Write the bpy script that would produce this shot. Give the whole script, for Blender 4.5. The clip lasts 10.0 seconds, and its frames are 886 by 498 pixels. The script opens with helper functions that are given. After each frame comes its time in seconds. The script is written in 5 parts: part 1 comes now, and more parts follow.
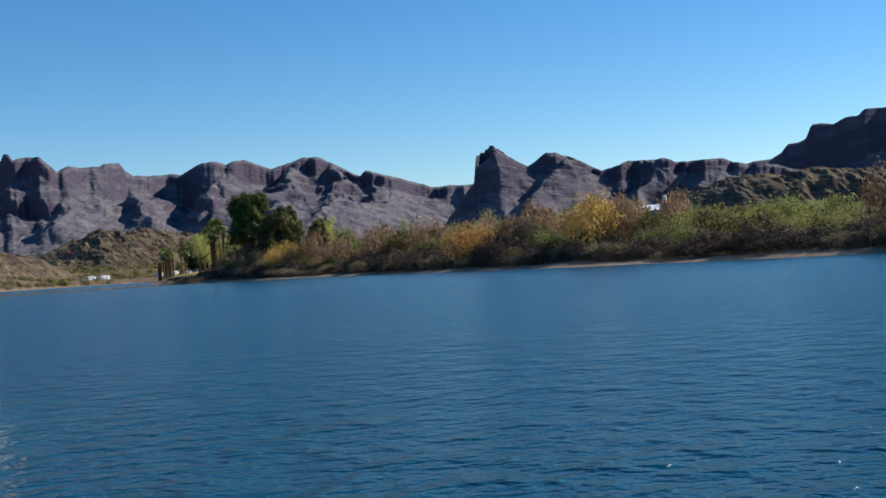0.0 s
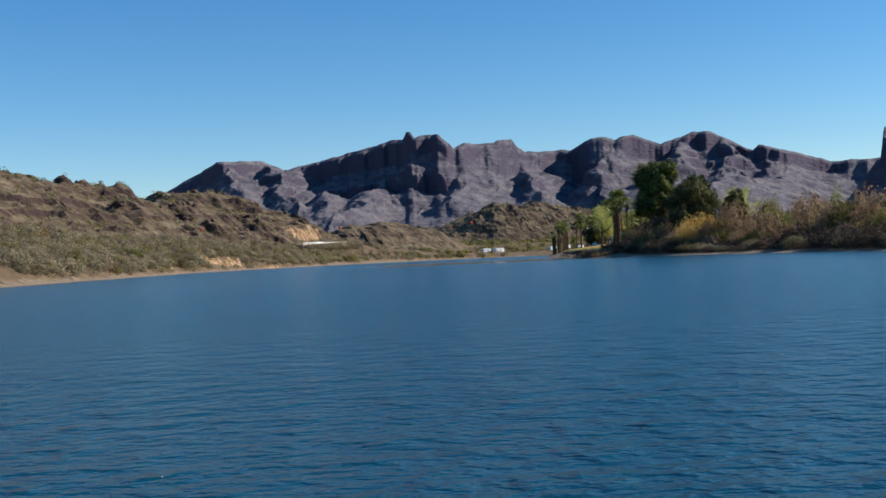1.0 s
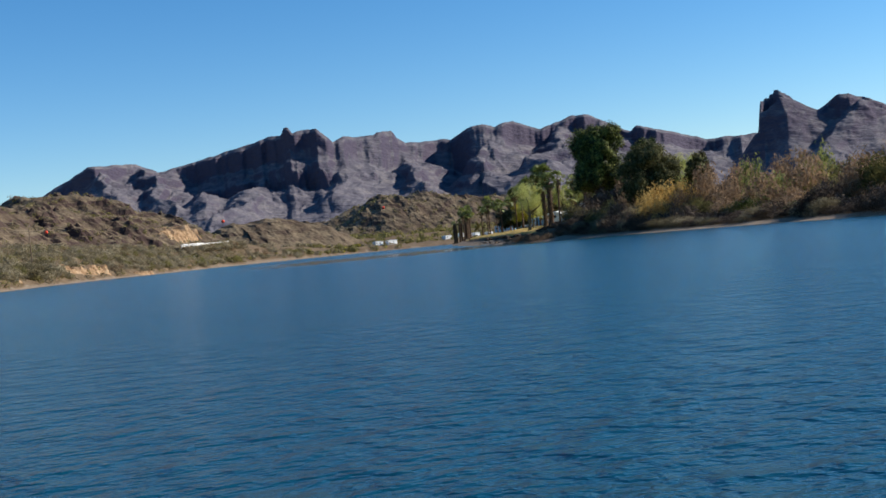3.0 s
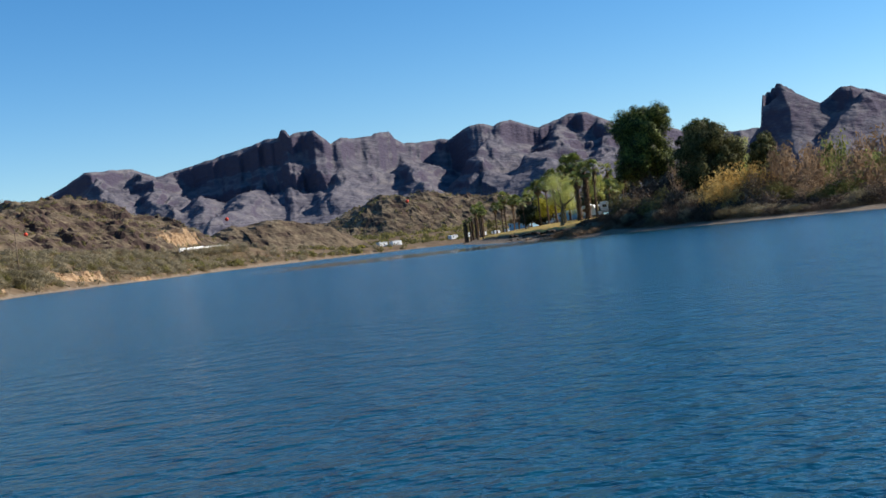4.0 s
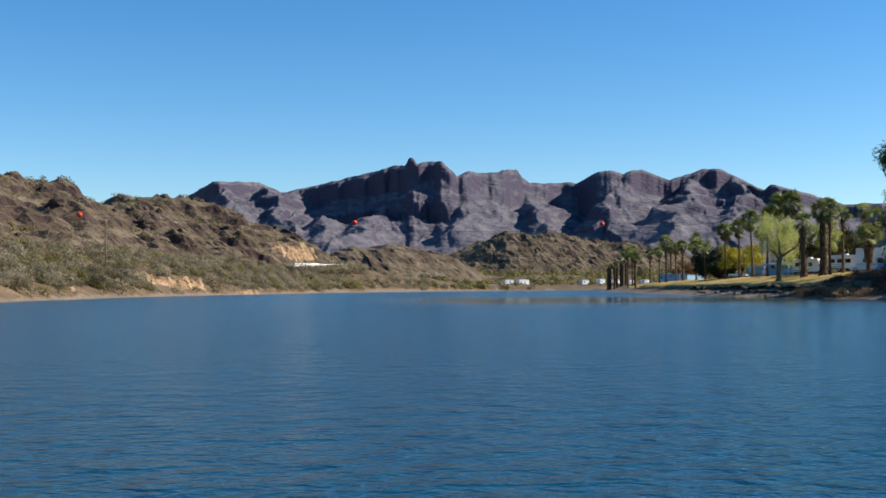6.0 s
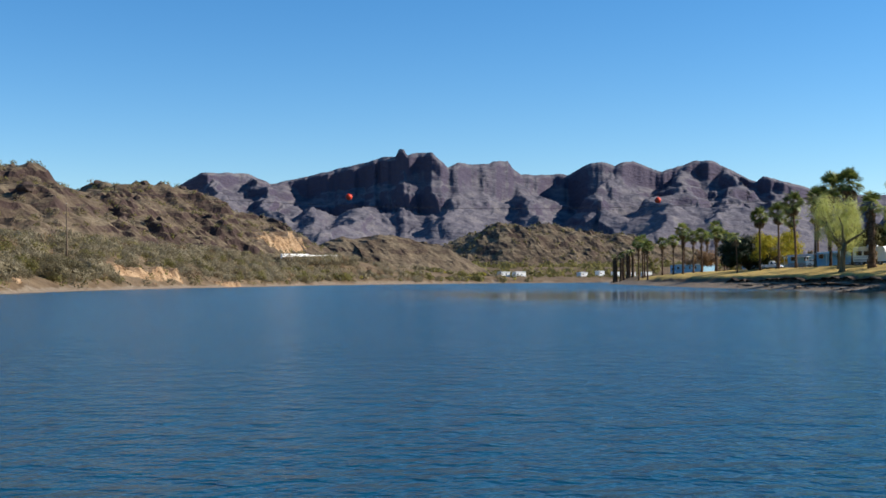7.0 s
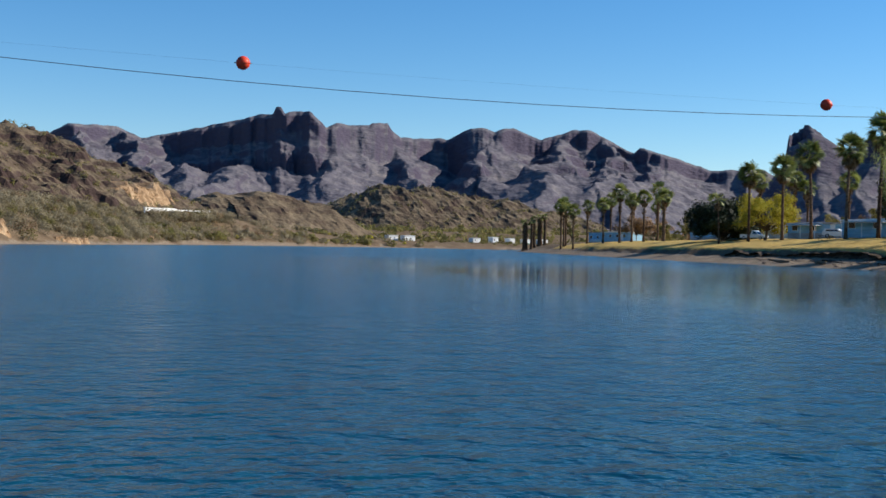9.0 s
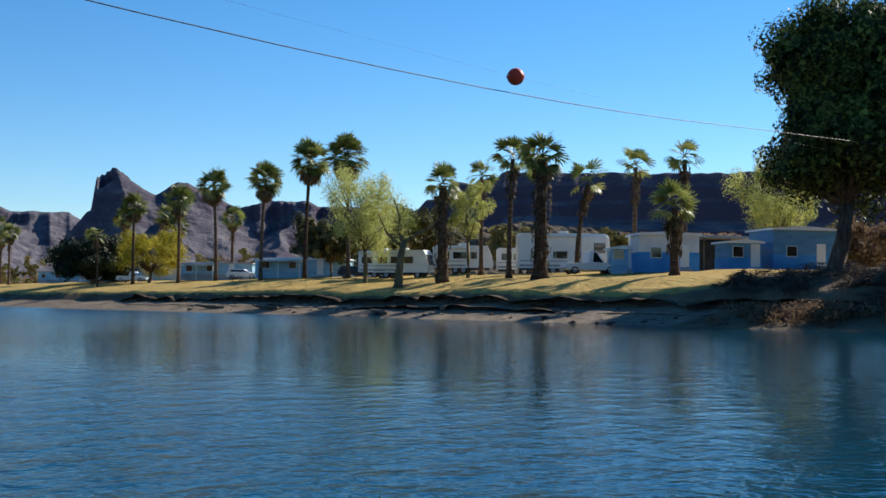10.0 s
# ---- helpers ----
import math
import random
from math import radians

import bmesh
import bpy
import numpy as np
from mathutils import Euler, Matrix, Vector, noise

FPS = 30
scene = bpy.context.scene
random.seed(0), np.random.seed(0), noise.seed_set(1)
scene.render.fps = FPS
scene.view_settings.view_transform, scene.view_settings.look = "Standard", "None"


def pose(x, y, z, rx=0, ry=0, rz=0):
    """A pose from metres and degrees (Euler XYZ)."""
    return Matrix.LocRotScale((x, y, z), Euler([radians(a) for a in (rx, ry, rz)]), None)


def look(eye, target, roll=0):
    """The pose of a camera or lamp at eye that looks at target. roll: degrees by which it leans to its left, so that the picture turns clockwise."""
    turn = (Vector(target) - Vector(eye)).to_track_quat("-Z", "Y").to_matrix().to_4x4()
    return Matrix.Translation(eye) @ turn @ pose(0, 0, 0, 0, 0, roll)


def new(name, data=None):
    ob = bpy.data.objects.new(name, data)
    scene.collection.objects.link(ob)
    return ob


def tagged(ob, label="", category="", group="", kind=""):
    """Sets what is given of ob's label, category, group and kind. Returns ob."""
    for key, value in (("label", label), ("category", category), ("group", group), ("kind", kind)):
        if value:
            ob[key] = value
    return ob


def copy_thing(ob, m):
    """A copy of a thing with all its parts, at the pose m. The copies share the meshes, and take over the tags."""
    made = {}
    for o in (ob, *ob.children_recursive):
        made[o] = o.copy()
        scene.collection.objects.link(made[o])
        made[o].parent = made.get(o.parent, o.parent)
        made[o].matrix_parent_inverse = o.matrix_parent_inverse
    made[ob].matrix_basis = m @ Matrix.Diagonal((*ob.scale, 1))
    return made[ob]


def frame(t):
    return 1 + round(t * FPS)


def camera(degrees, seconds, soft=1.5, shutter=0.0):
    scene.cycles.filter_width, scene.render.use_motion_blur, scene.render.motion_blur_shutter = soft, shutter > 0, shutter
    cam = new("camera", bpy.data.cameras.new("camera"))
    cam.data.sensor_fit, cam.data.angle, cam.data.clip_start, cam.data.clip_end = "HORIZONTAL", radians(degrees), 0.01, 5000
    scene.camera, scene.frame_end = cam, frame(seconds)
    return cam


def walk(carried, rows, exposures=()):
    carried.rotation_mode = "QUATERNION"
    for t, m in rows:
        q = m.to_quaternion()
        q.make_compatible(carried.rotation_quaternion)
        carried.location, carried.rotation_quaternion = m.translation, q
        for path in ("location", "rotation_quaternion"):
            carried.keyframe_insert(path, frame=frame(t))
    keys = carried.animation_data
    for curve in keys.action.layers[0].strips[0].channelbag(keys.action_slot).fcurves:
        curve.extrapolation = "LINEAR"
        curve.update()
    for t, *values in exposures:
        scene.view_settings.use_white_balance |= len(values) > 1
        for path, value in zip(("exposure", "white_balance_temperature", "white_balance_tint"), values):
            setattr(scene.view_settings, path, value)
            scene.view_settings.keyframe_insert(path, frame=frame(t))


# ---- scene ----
cam = camera(41.07, 10.0, soft=1.6, shutter=0.0)
walk(cam, [
    (0.0, look((-0.00, 0.00, 1.5), (39.82, 91.72, 2.59), -3.57)),
    (0.5, look((0.39, 11.96, 1.5), (23.49, 109.25, 2.64), -1.92)),
    (1.0, look((0.59, 23.94, 1.5), (9.13, 123.57, 2.25), -2.46)),
    (1.5, look((0.61, 36.04, 1.5), (8.08, 135.76, 1.53), -3.78)),
    (2.0, look((0.41, 48.40, 1.5), (12.90, 147.60, -0.34), -4.48)),
    (3.5, look((-0.50, 87.42, 1.5), (18.37, 185.63, 1.53), -5.74)),
    (4.0, look((-1.10, 101.19, 1.5), (17.27, 199.49, 1.05), -6.35)),
    (4.5, look((-1.32, 115.28, 1.5), (14.55, 214.00, 2.79), -4.02)),
    (5.0, look((-1.47, 129.71, 1.5), (10.08, 229.01, 4.14), -2.01)),
    (5.5, look((-1.70, 144.17, 1.5), (8.10, 243.63, 5.13), -0.79)),
    (6.8, look((-1.66, 183.55, 1.5), (6.93, 283.15, 4.24), -0.21)),
    (7.0, look((-1.69, 189.49, 1.5), (8.11, 288.98, 4.21), -0.29)),
    (7.5, look((-1.68, 204.19, 1.5), (10.54, 303.44, 2.03), 1.24)),
    (8.0, look((-1.55, 218.89, 1.5), (13.94, 317.62, 4.99), -1.65)),
    (8.5, look((-1.59, 233.61, 1.5), (12.17, 332.63, 3.74), 0.86)),
    (9.0, look((-1.38, 248.28, 1.5), (18.93, 346.20, 1.25), 1.24)),
    (9.4, look((-1.32, 260.21, 1.5), (37.44, 352.39, 1.93), 0.58)),
    (9.5, look((-1.17, 263.18, 1.5), (44.45, 352.15, 2.97), 2.42)),
    (9.7, look((-0.68, 269.07, 1.5), (55.76, 351.62, 2.28), 1.57)),
    (9.9, look((-0.22, 275.27, 1.5), (63.24, 352.54, 2.83), 0.26)),
    (10.0, look((0.00, 278.40, 1.5), (70.18, 349.51, 5.74), 0.44)),
], [(0.0, 0.39), (2.0, 0.43), (4.5, 0.57), (5.5, 0.6), (7.0, 0.57), (9.0, 0.48), (10.0, 0.5)])

# ---- light ----
SUN_AZ, SUN_EL = 91.0, 32.0          # compass turn from +y towards +x, height over the horizon
world = bpy.data.worlds.new("sky")
scene.world = world
world.use_nodes = True
wn, wl = world.node_tree.nodes, world.node_tree.links
sky = wn.new("ShaderNodeTexSky")
sky.sky_type, sky.sun_disc = "NISHITA", False
sky.sun_elevation, sky.sun_rotation = radians(SUN_EL), radians(SUN_AZ)
sky.altitude, sky.air_density, sky.dust_density, sky.ozone_density = 300, 1.0, 0.0, 5.0
tint = wn.new("ShaderNodeHueSaturation")
tint.inputs["Saturation"].default_value = 1.24
wl.new(sky.outputs[0], tint.inputs["Color"])
wl.new(tint.outputs[0], wn["Background"].inputs[0])
wn["Background"].inputs[1].default_value = 0.1
sun = new("sun", bpy.data.lights.new("sun", "SUN"))
sun.data.energy, sun.data.angle, sun.data.color = 5.0, radians(0.55), (1.0, 0.93, 0.82)
sun_way = Vector((math.sin(radians(SUN_AZ)) * math.cos(radians(SUN_EL)), math.cos(radians(SUN_AZ)) * math.cos(radians(SUN_EL)), math.sin(radians(SUN_EL))))
sun.matrix_world = look(sun_way * 300, (0, 0, 0))


# ---- materials ----
def material(name, colours, scale=1.0, rough=0.8, metal=0.0, bump=0.0, bump_scale=None, stretch=(1, 1, 1), spec=0.3, island=0.0, each=0.0, coat=0.0, through_light=0.0, detail=6.0, steep=None, relief=0.6):
    """Noise at two scales between the colours, fine relief, and a change from piece to piece."""
    m = bpy.data.materials.new(name)
    m.use_nodes = True
    n, l = m.node_tree.nodes, m.node_tree.links
    b = n["Principled BSDF"]
    tc = n.new("ShaderNodeTexCoord")
    mp = n.new("ShaderNodeMapping")
    mp.inputs["Scale"].default_value = stretch
    l.new(tc.outputs["Object"], mp.inputs[0])
    big, small = n.new("ShaderNodeTexNoise"), n.new("ShaderNodeTexNoise")
    big.inputs["Scale"].default_value, big.inputs["Detail"].default_value = scale, detail
    small.inputs["Scale"].default_value, small.inputs["Detail"].default_value = scale * 9, 4
    l.new(mp.outputs[0], big.inputs[0])
    l.new(mp.outputs[0], small.inputs[0])
    mix = n.new("ShaderNodeMath")
    mix.operation = "MULTIPLY_ADD"
    l.new(small.outputs[0], mix.inputs[0])
    mix.inputs[1].default_value = 0.45
    add = n.new("ShaderNodeMath")
    add.operation = "MULTIPLY_ADD"
    l.new(big.outputs[0], add.inputs[0])
    add.inputs[1].default_value, add.inputs[2].default_value = 1.5, -0.48
    l.new(add.outputs[0], mix.inputs[2])
    last = mix.outputs[0]
    for amount, source in ((island, "island"), (each, "each")):
        if amount:
            node = n.new("ShaderNodeNewGeometry" if source == "island" else "ShaderNodeObjectInfo")
            out = node.outputs["Random Per Island" if source == "island" else "Random"]
            more = n.new("ShaderNodeMath")
            more.operation = "MULTIPLY_ADD"
            l.new(out, more.inputs[0])
            more.inputs[1].default_value = amount
            less = n.new("ShaderNodeMath")
            less.operation = "SUBTRACT"
            l.new(last, less.inputs[0])
            less.inputs[1].default_value = amount / 2
            l.new(less.outputs[0], more.inputs[2])
            last = more.outputs[0]
    ramp = n.new("ShaderNodeValToRGB")
    ramp.color_ramp.elements[0].position, ramp.color_ramp.elements[1].position = 0.2, 0.85
    while len(ramp.color_ramp.elements) < len(colours):
        ramp.color_ramp.elements.new(0.5)
    for k, c in enumerate(colours):
        e = ramp.color_ramp.elements[k]
        e.position, e.color = 0.2 + 0.65 * k / max(1, len(colours) - 1), (*c, 1)
    l.new(last, ramp.inputs[0])
    paint = ramp.outputs[0]
    # Steep faces blend to a darker colour: bare rock plus painted-in cliff shade.
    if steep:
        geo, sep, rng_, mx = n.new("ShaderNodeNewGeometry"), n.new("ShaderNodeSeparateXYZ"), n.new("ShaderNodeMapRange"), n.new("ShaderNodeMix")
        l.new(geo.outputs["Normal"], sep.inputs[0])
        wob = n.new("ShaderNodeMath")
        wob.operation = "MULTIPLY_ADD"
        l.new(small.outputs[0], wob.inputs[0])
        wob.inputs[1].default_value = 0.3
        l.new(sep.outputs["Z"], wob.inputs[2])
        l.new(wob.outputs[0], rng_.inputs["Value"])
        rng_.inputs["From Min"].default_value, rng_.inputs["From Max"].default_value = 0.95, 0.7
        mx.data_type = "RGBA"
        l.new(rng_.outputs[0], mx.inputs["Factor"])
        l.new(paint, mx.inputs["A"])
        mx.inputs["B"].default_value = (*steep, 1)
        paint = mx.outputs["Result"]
    l.new(paint, b.inputs["Base Color"])
    b.inputs["Roughness"].default_value, b.inputs["Metallic"].default_value = rough, metal
    b.inputs["Specular IOR Level"].default_value = spec
    b.inputs["Coat Weight"].default_value = coat
    if bump:
        bn, bp = n.new("ShaderNodeTexNoise"), n.new("ShaderNodeBump")
        bn.inputs["Scale"].default_value, bn.inputs["Detail"].default_value = bump_scale or scale * 6, 8
        l.new(mp.outputs[0], bn.inputs[0])
        l.new(bn.outputs[0], bp.inputs["Height"])
        bp.inputs["Strength"].default_value, bp.inputs["Distance"].default_value = min(1.0, bump), relief / (bump_scale or scale * 6)
        l.new(bp.outputs[0], b.inputs["Normal"])
    if through_light:
        t = n.new("ShaderNodeBsdfTranslucent")
        l.new(ramp.outputs[0], t.inputs[0])
        ms = n.new("ShaderNodeMixShader")
        ms.inputs[0].default_value = through_light
        l.new(b.outputs[0], ms.inputs[1])
        l.new(t.outputs[0], ms.inputs[2])
        l.new(ms.outputs[0], n["Material Output"].inputs[0])
    return m


def water_material():
    m = bpy.data.materials.new("river_water")
    m.use_nodes = True
    n, l = m.node_tree.nodes, m.node_tree.links
    b = n["Principled BSDF"]
    b.inputs["Base Color"].default_value = (0.002, 0.046, 0.079, 1)
    b.inputs["Roughness"].default_value, b.inputs["IOR"].default_value = 0.06, 1.33
    tc = n.new("ShaderNodeTexCoord")
    last = None
    sep, lee = n.new("ShaderNodeSeparateXYZ"), []
    l.new(tc.outputs["Object"], sep.inputs[0])
    for axis, low, high in (("X", 0.0, 14.0), ("Y", 236.0, 284.0), ("Y", 420.0, 320.0)):
        mr = n.new("ShaderNodeMapRange")
        mr.inputs["From Min"].default_value, mr.inputs["From Max"].default_value = low, high
        l.new(sep.outputs[axis], mr.inputs["Value"])
        lee.append(mr.outputs[0])
    calm, keep = n.new("ShaderNodeMath"), n.new("ShaderNodeMath")
    calm.operation, keep.operation = "MULTIPLY", "MULTIPLY_ADD"
    l.new(lee[0], calm.inputs[0])
    both = n.new("ShaderNodeMath")
    both.operation = "MULTIPLY"
    l.new(lee[1], both.inputs[0])
    l.new(lee[2], both.inputs[1])
    l.new(both.outputs[0], calm.inputs[1])
    l.new(calm.outputs[0], keep.inputs[0])
    keep.inputs[1].default_value, keep.inputs[2].default_value = -0.84, 1.0
    gust, breezy = n.new("ShaderNodeMapRange"), n.new("ShaderNodeMath")
    gust.inputs["From Min"].default_value, gust.inputs["From Max"].default_value = 60.0, 130.0
    gust.inputs["To Min"].default_value, gust.inputs["To Max"].default_value = 1.0, 0.78
    l.new(sep.outputs["Y"], gust.inputs["Value"])
    breezy.operation = "MULTIPLY"
    l.new(gust.outputs[0], breezy.inputs[0])
    l.new(keep.outputs[0], breezy.inputs[1])
    rougher = n.new("ShaderNodeMath")
    rougher.operation = "MULTIPLY_ADD"
    l.new(calm.outputs[0], rougher.inputs[0])
    rougher.inputs[1].default_value, rougher.inputs[2].default_value = -0.12, 0.04
    fine = n.new("ShaderNodeMath")
    fine.operation = "MULTIPLY_ADD"
    l.new(gust.outputs[0], fine.inputs[0])
    fine.inputs[1].default_value = 0.17
    l.new(rougher.outputs[0], fine.inputs[2])
    l.new(fine.outputs[0], b.inputs["Roughness"])
    for scale, stretch, crest, dist in ((0.16, (1, 1, 1), 1.0, 0.2), (1.5, (1.0, 1.15, 1), 3.0, 0.28), (5.0, (1.1, 1.1, 1), 2.0, 0.08)):
        mp, nz, bp = n.new("ShaderNodeMapping"), n.new("ShaderNodeTexNoise"), n.new("ShaderNodeBump")
        mp.inputs["Scale"].default_value = stretch
        l.new(tc.outputs["Object"], mp.inputs[0])
        l.new(mp.outputs[0], nz.inputs[0])
        nz.inputs["Scale"].default_value, nz.inputs["Detail"].default_value = scale, 3
        sharp = n.new("ShaderNodeMath")
        sharp.operation = "POWER"
        sharp.inputs[1].default_value = crest
        l.new(nz.outputs[0], sharp.inputs[0])
        l.new(sharp.outputs[0], bp.inputs["Height"])
        bp.inputs["Distance"].default_value = dist
        l.new(breezy.outputs[0], bp.inputs["Strength"])
        if last:
            l.new(last, bp.inputs["Normal"])
        last = bp.outputs[0]
    l.new(last, b.inputs["Normal"])
    return m


def ground_material():
    """Desert soil, beach gravel and dry lawn, shared out by two attributes of the sheet."""
    m = bpy.data.materials.new("river_bank_soil")
    m.use_nodes = True
    n, l = m.node_tree.nodes, m.node_tree.links
    b = n["Principled BSDF"]
    b.inputs["Roughness"].default_value, b.inputs["Specular IOR Level"].default_value = 0.95, 0.1
    tc = n.new("ShaderNodeTexCoord")
    cols = []
    for scale, c0, c1, c2 in ((0.22, (0.075, 0.05, 0.03), (0.14, 0.098, 0.06), (0.22, 0.16, 0.1)), (0.9, (0.105, 0.082, 0.06), (0.2, 0.156, 0.112), (0.31, 0.245, 0.175)), (0.5, (0.3, 0.2, 0.06), (0.46, 0.31, 0.095), (0.4, 0.31, 0.105))):
        nz, rp = n.new("ShaderNodeTexNoise"), n.new("ShaderNodeValToRGB")
        nz.inputs["Scale"].default_value, nz.inputs["Detail"].default_value = scale, 12
        nz.inputs["Roughness"].default_value = 0.68
        l.new(tc.outputs["Object"], nz.inputs[0])
        rp.color_ramp.elements.new(0.5)
        for k, c in enumerate((c0, c1, c2)):
            rp.color_ramp.elements[k].position, rp.color_ramp.elements[k].color = 0.3 + 0.2 * k, (*c, 1)
        l.new(nz.outputs[0], rp.inputs[0])
        cols.append(rp.outputs[0])
    last = cols[0]
    edge = n.new("ShaderNodeTexNoise")
    edge.inputs["Scale"].default_value, edge.inputs["Detail"].default_value = 0.7, 8
    l.new(tc.outputs["Object"], edge.inputs[0])
    for key, colour in (("lawn", cols[2]), ("beach", cols[1])):
        at, ad, mr, mx = n.new("ShaderNodeAttribute"), n.new("ShaderNodeMath"), n.new("ShaderNodeMapRange"), n.new("ShaderNodeMix")
        at.attribute_name = key
        ad.operation = "ADD"
        l.new(at.outputs["Fac"], ad.inputs[0])
        l.new(edge.outputs[0], ad.inputs[1])
        mr.inputs["From Min"].default_value, mr.inputs["From Max"].default_value = 0.85, 1.1
        l.new(ad.outputs[0], mr.inputs["Value"])
        mx.data_type = "RGBA"
        l.new(mr.outputs[0], mx.inputs["Factor"])
        l.new(last, mx.inputs["A"])
        l.new(colour, mx.inputs["B"])
        last = mx.outputs["Result"]
    l.new(last, b.inputs["Base Color"])
    nz, bp = n.new("ShaderNodeTexNoise"), n.new("ShaderNodeBump")
    nz.inputs["Scale"].default_value, nz.inputs["Detail"].default_value = 1.6, 12
    l.new(tc.outputs["Object"], nz.inputs[0])
    l.new(nz.outputs[0], bp.inputs["Height"])
    bp.inputs["Strength"].default_value, bp.inputs["Distance"].default_value = 0.9, 0.35
    l.new(bp.outputs[0], b.inputs["Normal"])
    return m


WATER, SOIL = water_material(), ground_material()
# Purple-blue tint puts distance haze into the rock colour.
ROCK = material("haze_purple_rock", [(0.066, 0.062, 0.08), (0.118, 0.109, 0.125), (0.172, 0.156, 0.156)], 0.014, 0.95, bump=0.7, bump_scale=0.03, stretch=(1, 1, 3.0), spec=0.1, detail=12, steep=(0.066, 0.056, 0.08), relief=0.5)
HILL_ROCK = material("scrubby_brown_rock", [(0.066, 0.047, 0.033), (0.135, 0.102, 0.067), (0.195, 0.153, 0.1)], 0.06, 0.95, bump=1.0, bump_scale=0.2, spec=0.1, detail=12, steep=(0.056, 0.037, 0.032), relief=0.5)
DARK_ROCK = material("dark_varnished_rock", [(0.03, 0.022, 0.02), (0.075, 0.052, 0.042), (0.12, 0.085, 0.065)], 0.2, 0.9, bump=1.0, bump_scale=0.9, spec=0.15)
# Earth colour darkened to put the bank's shade into the scarp.
SHADE_SOIL = material("shade_dark_soil", [(0.035, 0.025, 0.018), (0.085, 0.06, 0.042), (0.15, 0.11, 0.078)], 0.8, 0.95, bump=1.0, bump_scale=4, spec=0.1)
TAN_EARTH = material("eroded_tan_earth", [(0.19, 0.115, 0.065), (0.34, 0.225, 0.13), (0.45, 0.32, 0.2)], 0.35, 0.95, bump=1.0, bump_scale=1.5, stretch=(1, 1, 0.5), spec=0.05)
SAGE = material("grey_green_scrub_leaf", [(0.14, 0.118, 0.068), (0.235, 0.2, 0.125), (0.335, 0.285, 0.19)], 0.3, 1.0, island=0.12, each=0.7, spec=0.02, through_light=0.45)
OLIVE = material("olive_scrub_leaf", [(0.09, 0.085, 0.03), (0.185, 0.165, 0.06), (0.27, 0.235, 0.1)], 0.3, 0.95, island=0.15, each=0.6, spec=0.04, through_light=0.45)
REED = material("green_reed_blade", [(0.09, 0.105, 0.03), (0.22, 0.235, 0.075), (0.38, 0.38, 0.14)], 0.16, 0.8, island=0.3, each=0.5, spec=0.15, through_light=0.5)
# Darker copy of the brown twig: shade of the bank's front put into colour.
SHADE_TWIG = material("shade_dark_twig", [(0.045, 0.034, 0.026), (0.1, 0.074, 0.055), (0.18, 0.135, 0.1)], 0.3, 0.95, island=0.3, each=0.5, spec=0.03, through_light=0.1)
BROWN_TWIG = material("bare_brown_twig", [(0.13, 0.085, 0.052), (0.28, 0.185, 0.11), (0.42, 0.29, 0.18)], 0.16, 0.9, island=0.25, each=0.6, spec=0.1, through_light=0.38)
GOLD = material("golden_dry_reed", [(0.32, 0.2, 0.065), (0.52, 0.34, 0.105), (0.64, 0.45, 0.17)], 0.6, 0.85, island=0.25, each=0.3, spec=0.1, through_light=0.45)
RUST = material("rusty_autumn_leaf", [(0.28, 0.15, 0.05), (0.48, 0.27, 0.095), (0.62, 0.39, 0.16)], 0.6, 0.85, island=0.25, each=0.3, spec=0.1, through_light=0.45)
DARK_LEAF = material("dark_green_leaf", [(0.012, 0.018, 0.005), (0.036, 0.052, 0.012), (0.18, 0.2, 0.042)], 0.5, 0.6, island=0.8, each=0.3, spec=0.15, through_light=0.1)
BLACK_LEAF = material("very_dark_leaf", [(0.008, 0.014, 0.006), (0.018, 0.028, 0.01), (0.03, 0.045, 0.014)], 0.5, 0.6, island=0.4, spec=0.2, through_light=0.1)
OLIVE_LEAF = material("dull_olive_leaf", [(0.035, 0.036, 0.014), (0.09, 0.088, 0.034), (0.19, 0.175, 0.07)], 0.5, 0.75, island=0.7, spec=0.1, through_light=0.18)
LIME_LEAF = material("pale_lime_leaf", [(0.28, 0.3, 0.075), (0.44, 0.46, 0.14), (0.56, 0.56, 0.22)], 0.5, 0.8, island=0.5, each=0.3, spec=0.1, through_light=0.5)
YELLOW_LEAF = material("yellow_green_leaf", [(0.2, 0.17, 0.015), (0.38, 0.33, 0.03), (0.5, 0.44, 0.07)], 0.5, 0.75, island=0.5, spec=0.15, through_light=0.35)
PALM_LEAF = material("fan_palm_leaf", [(0.06, 0.08, 0.018), (0.15, 0.185, 0.045), (0.3, 0.32, 0.1)], 1.2, 0.45, each=0.9, spec=0.4, through_light=0.35)
PALM_DRY = material("dry_palm_skirt", [(0.06, 0.038, 0.02), (0.13, 0.085, 0.042), (0.23, 0.16, 0.09)], 1.4, 0.9, island=0.6, spec=0.1)
PALM_BARK = material("palm_bark", [(0.05, 0.03, 0.02), (0.11, 0.07, 0.045), (0.19, 0.13, 0.085)], 1.5, 0.95, bump=1.0, bump_scale=5, stretch=(1, 1, 3), each=0.4, spec=0.1)
BARK = material("grey_brown_bark", [(0.05, 0.038, 0.028), (0.11, 0.085, 0.062), (0.19, 0.15, 0.115)], 1.5, 0.95, bump=1.0, bump_scale=6, stretch=(3, 3, 0.6), spec=0.1)
PALE_BARK = material("pale_olive_bark", [(0.08, 0.066, 0.035), (0.16, 0.13, 0.07), (0.25, 0.2, 0.12)], 1.2, 0.9, bump=0.8, bump_scale=6, stretch=(3, 3, 0.6), spec=0.1)
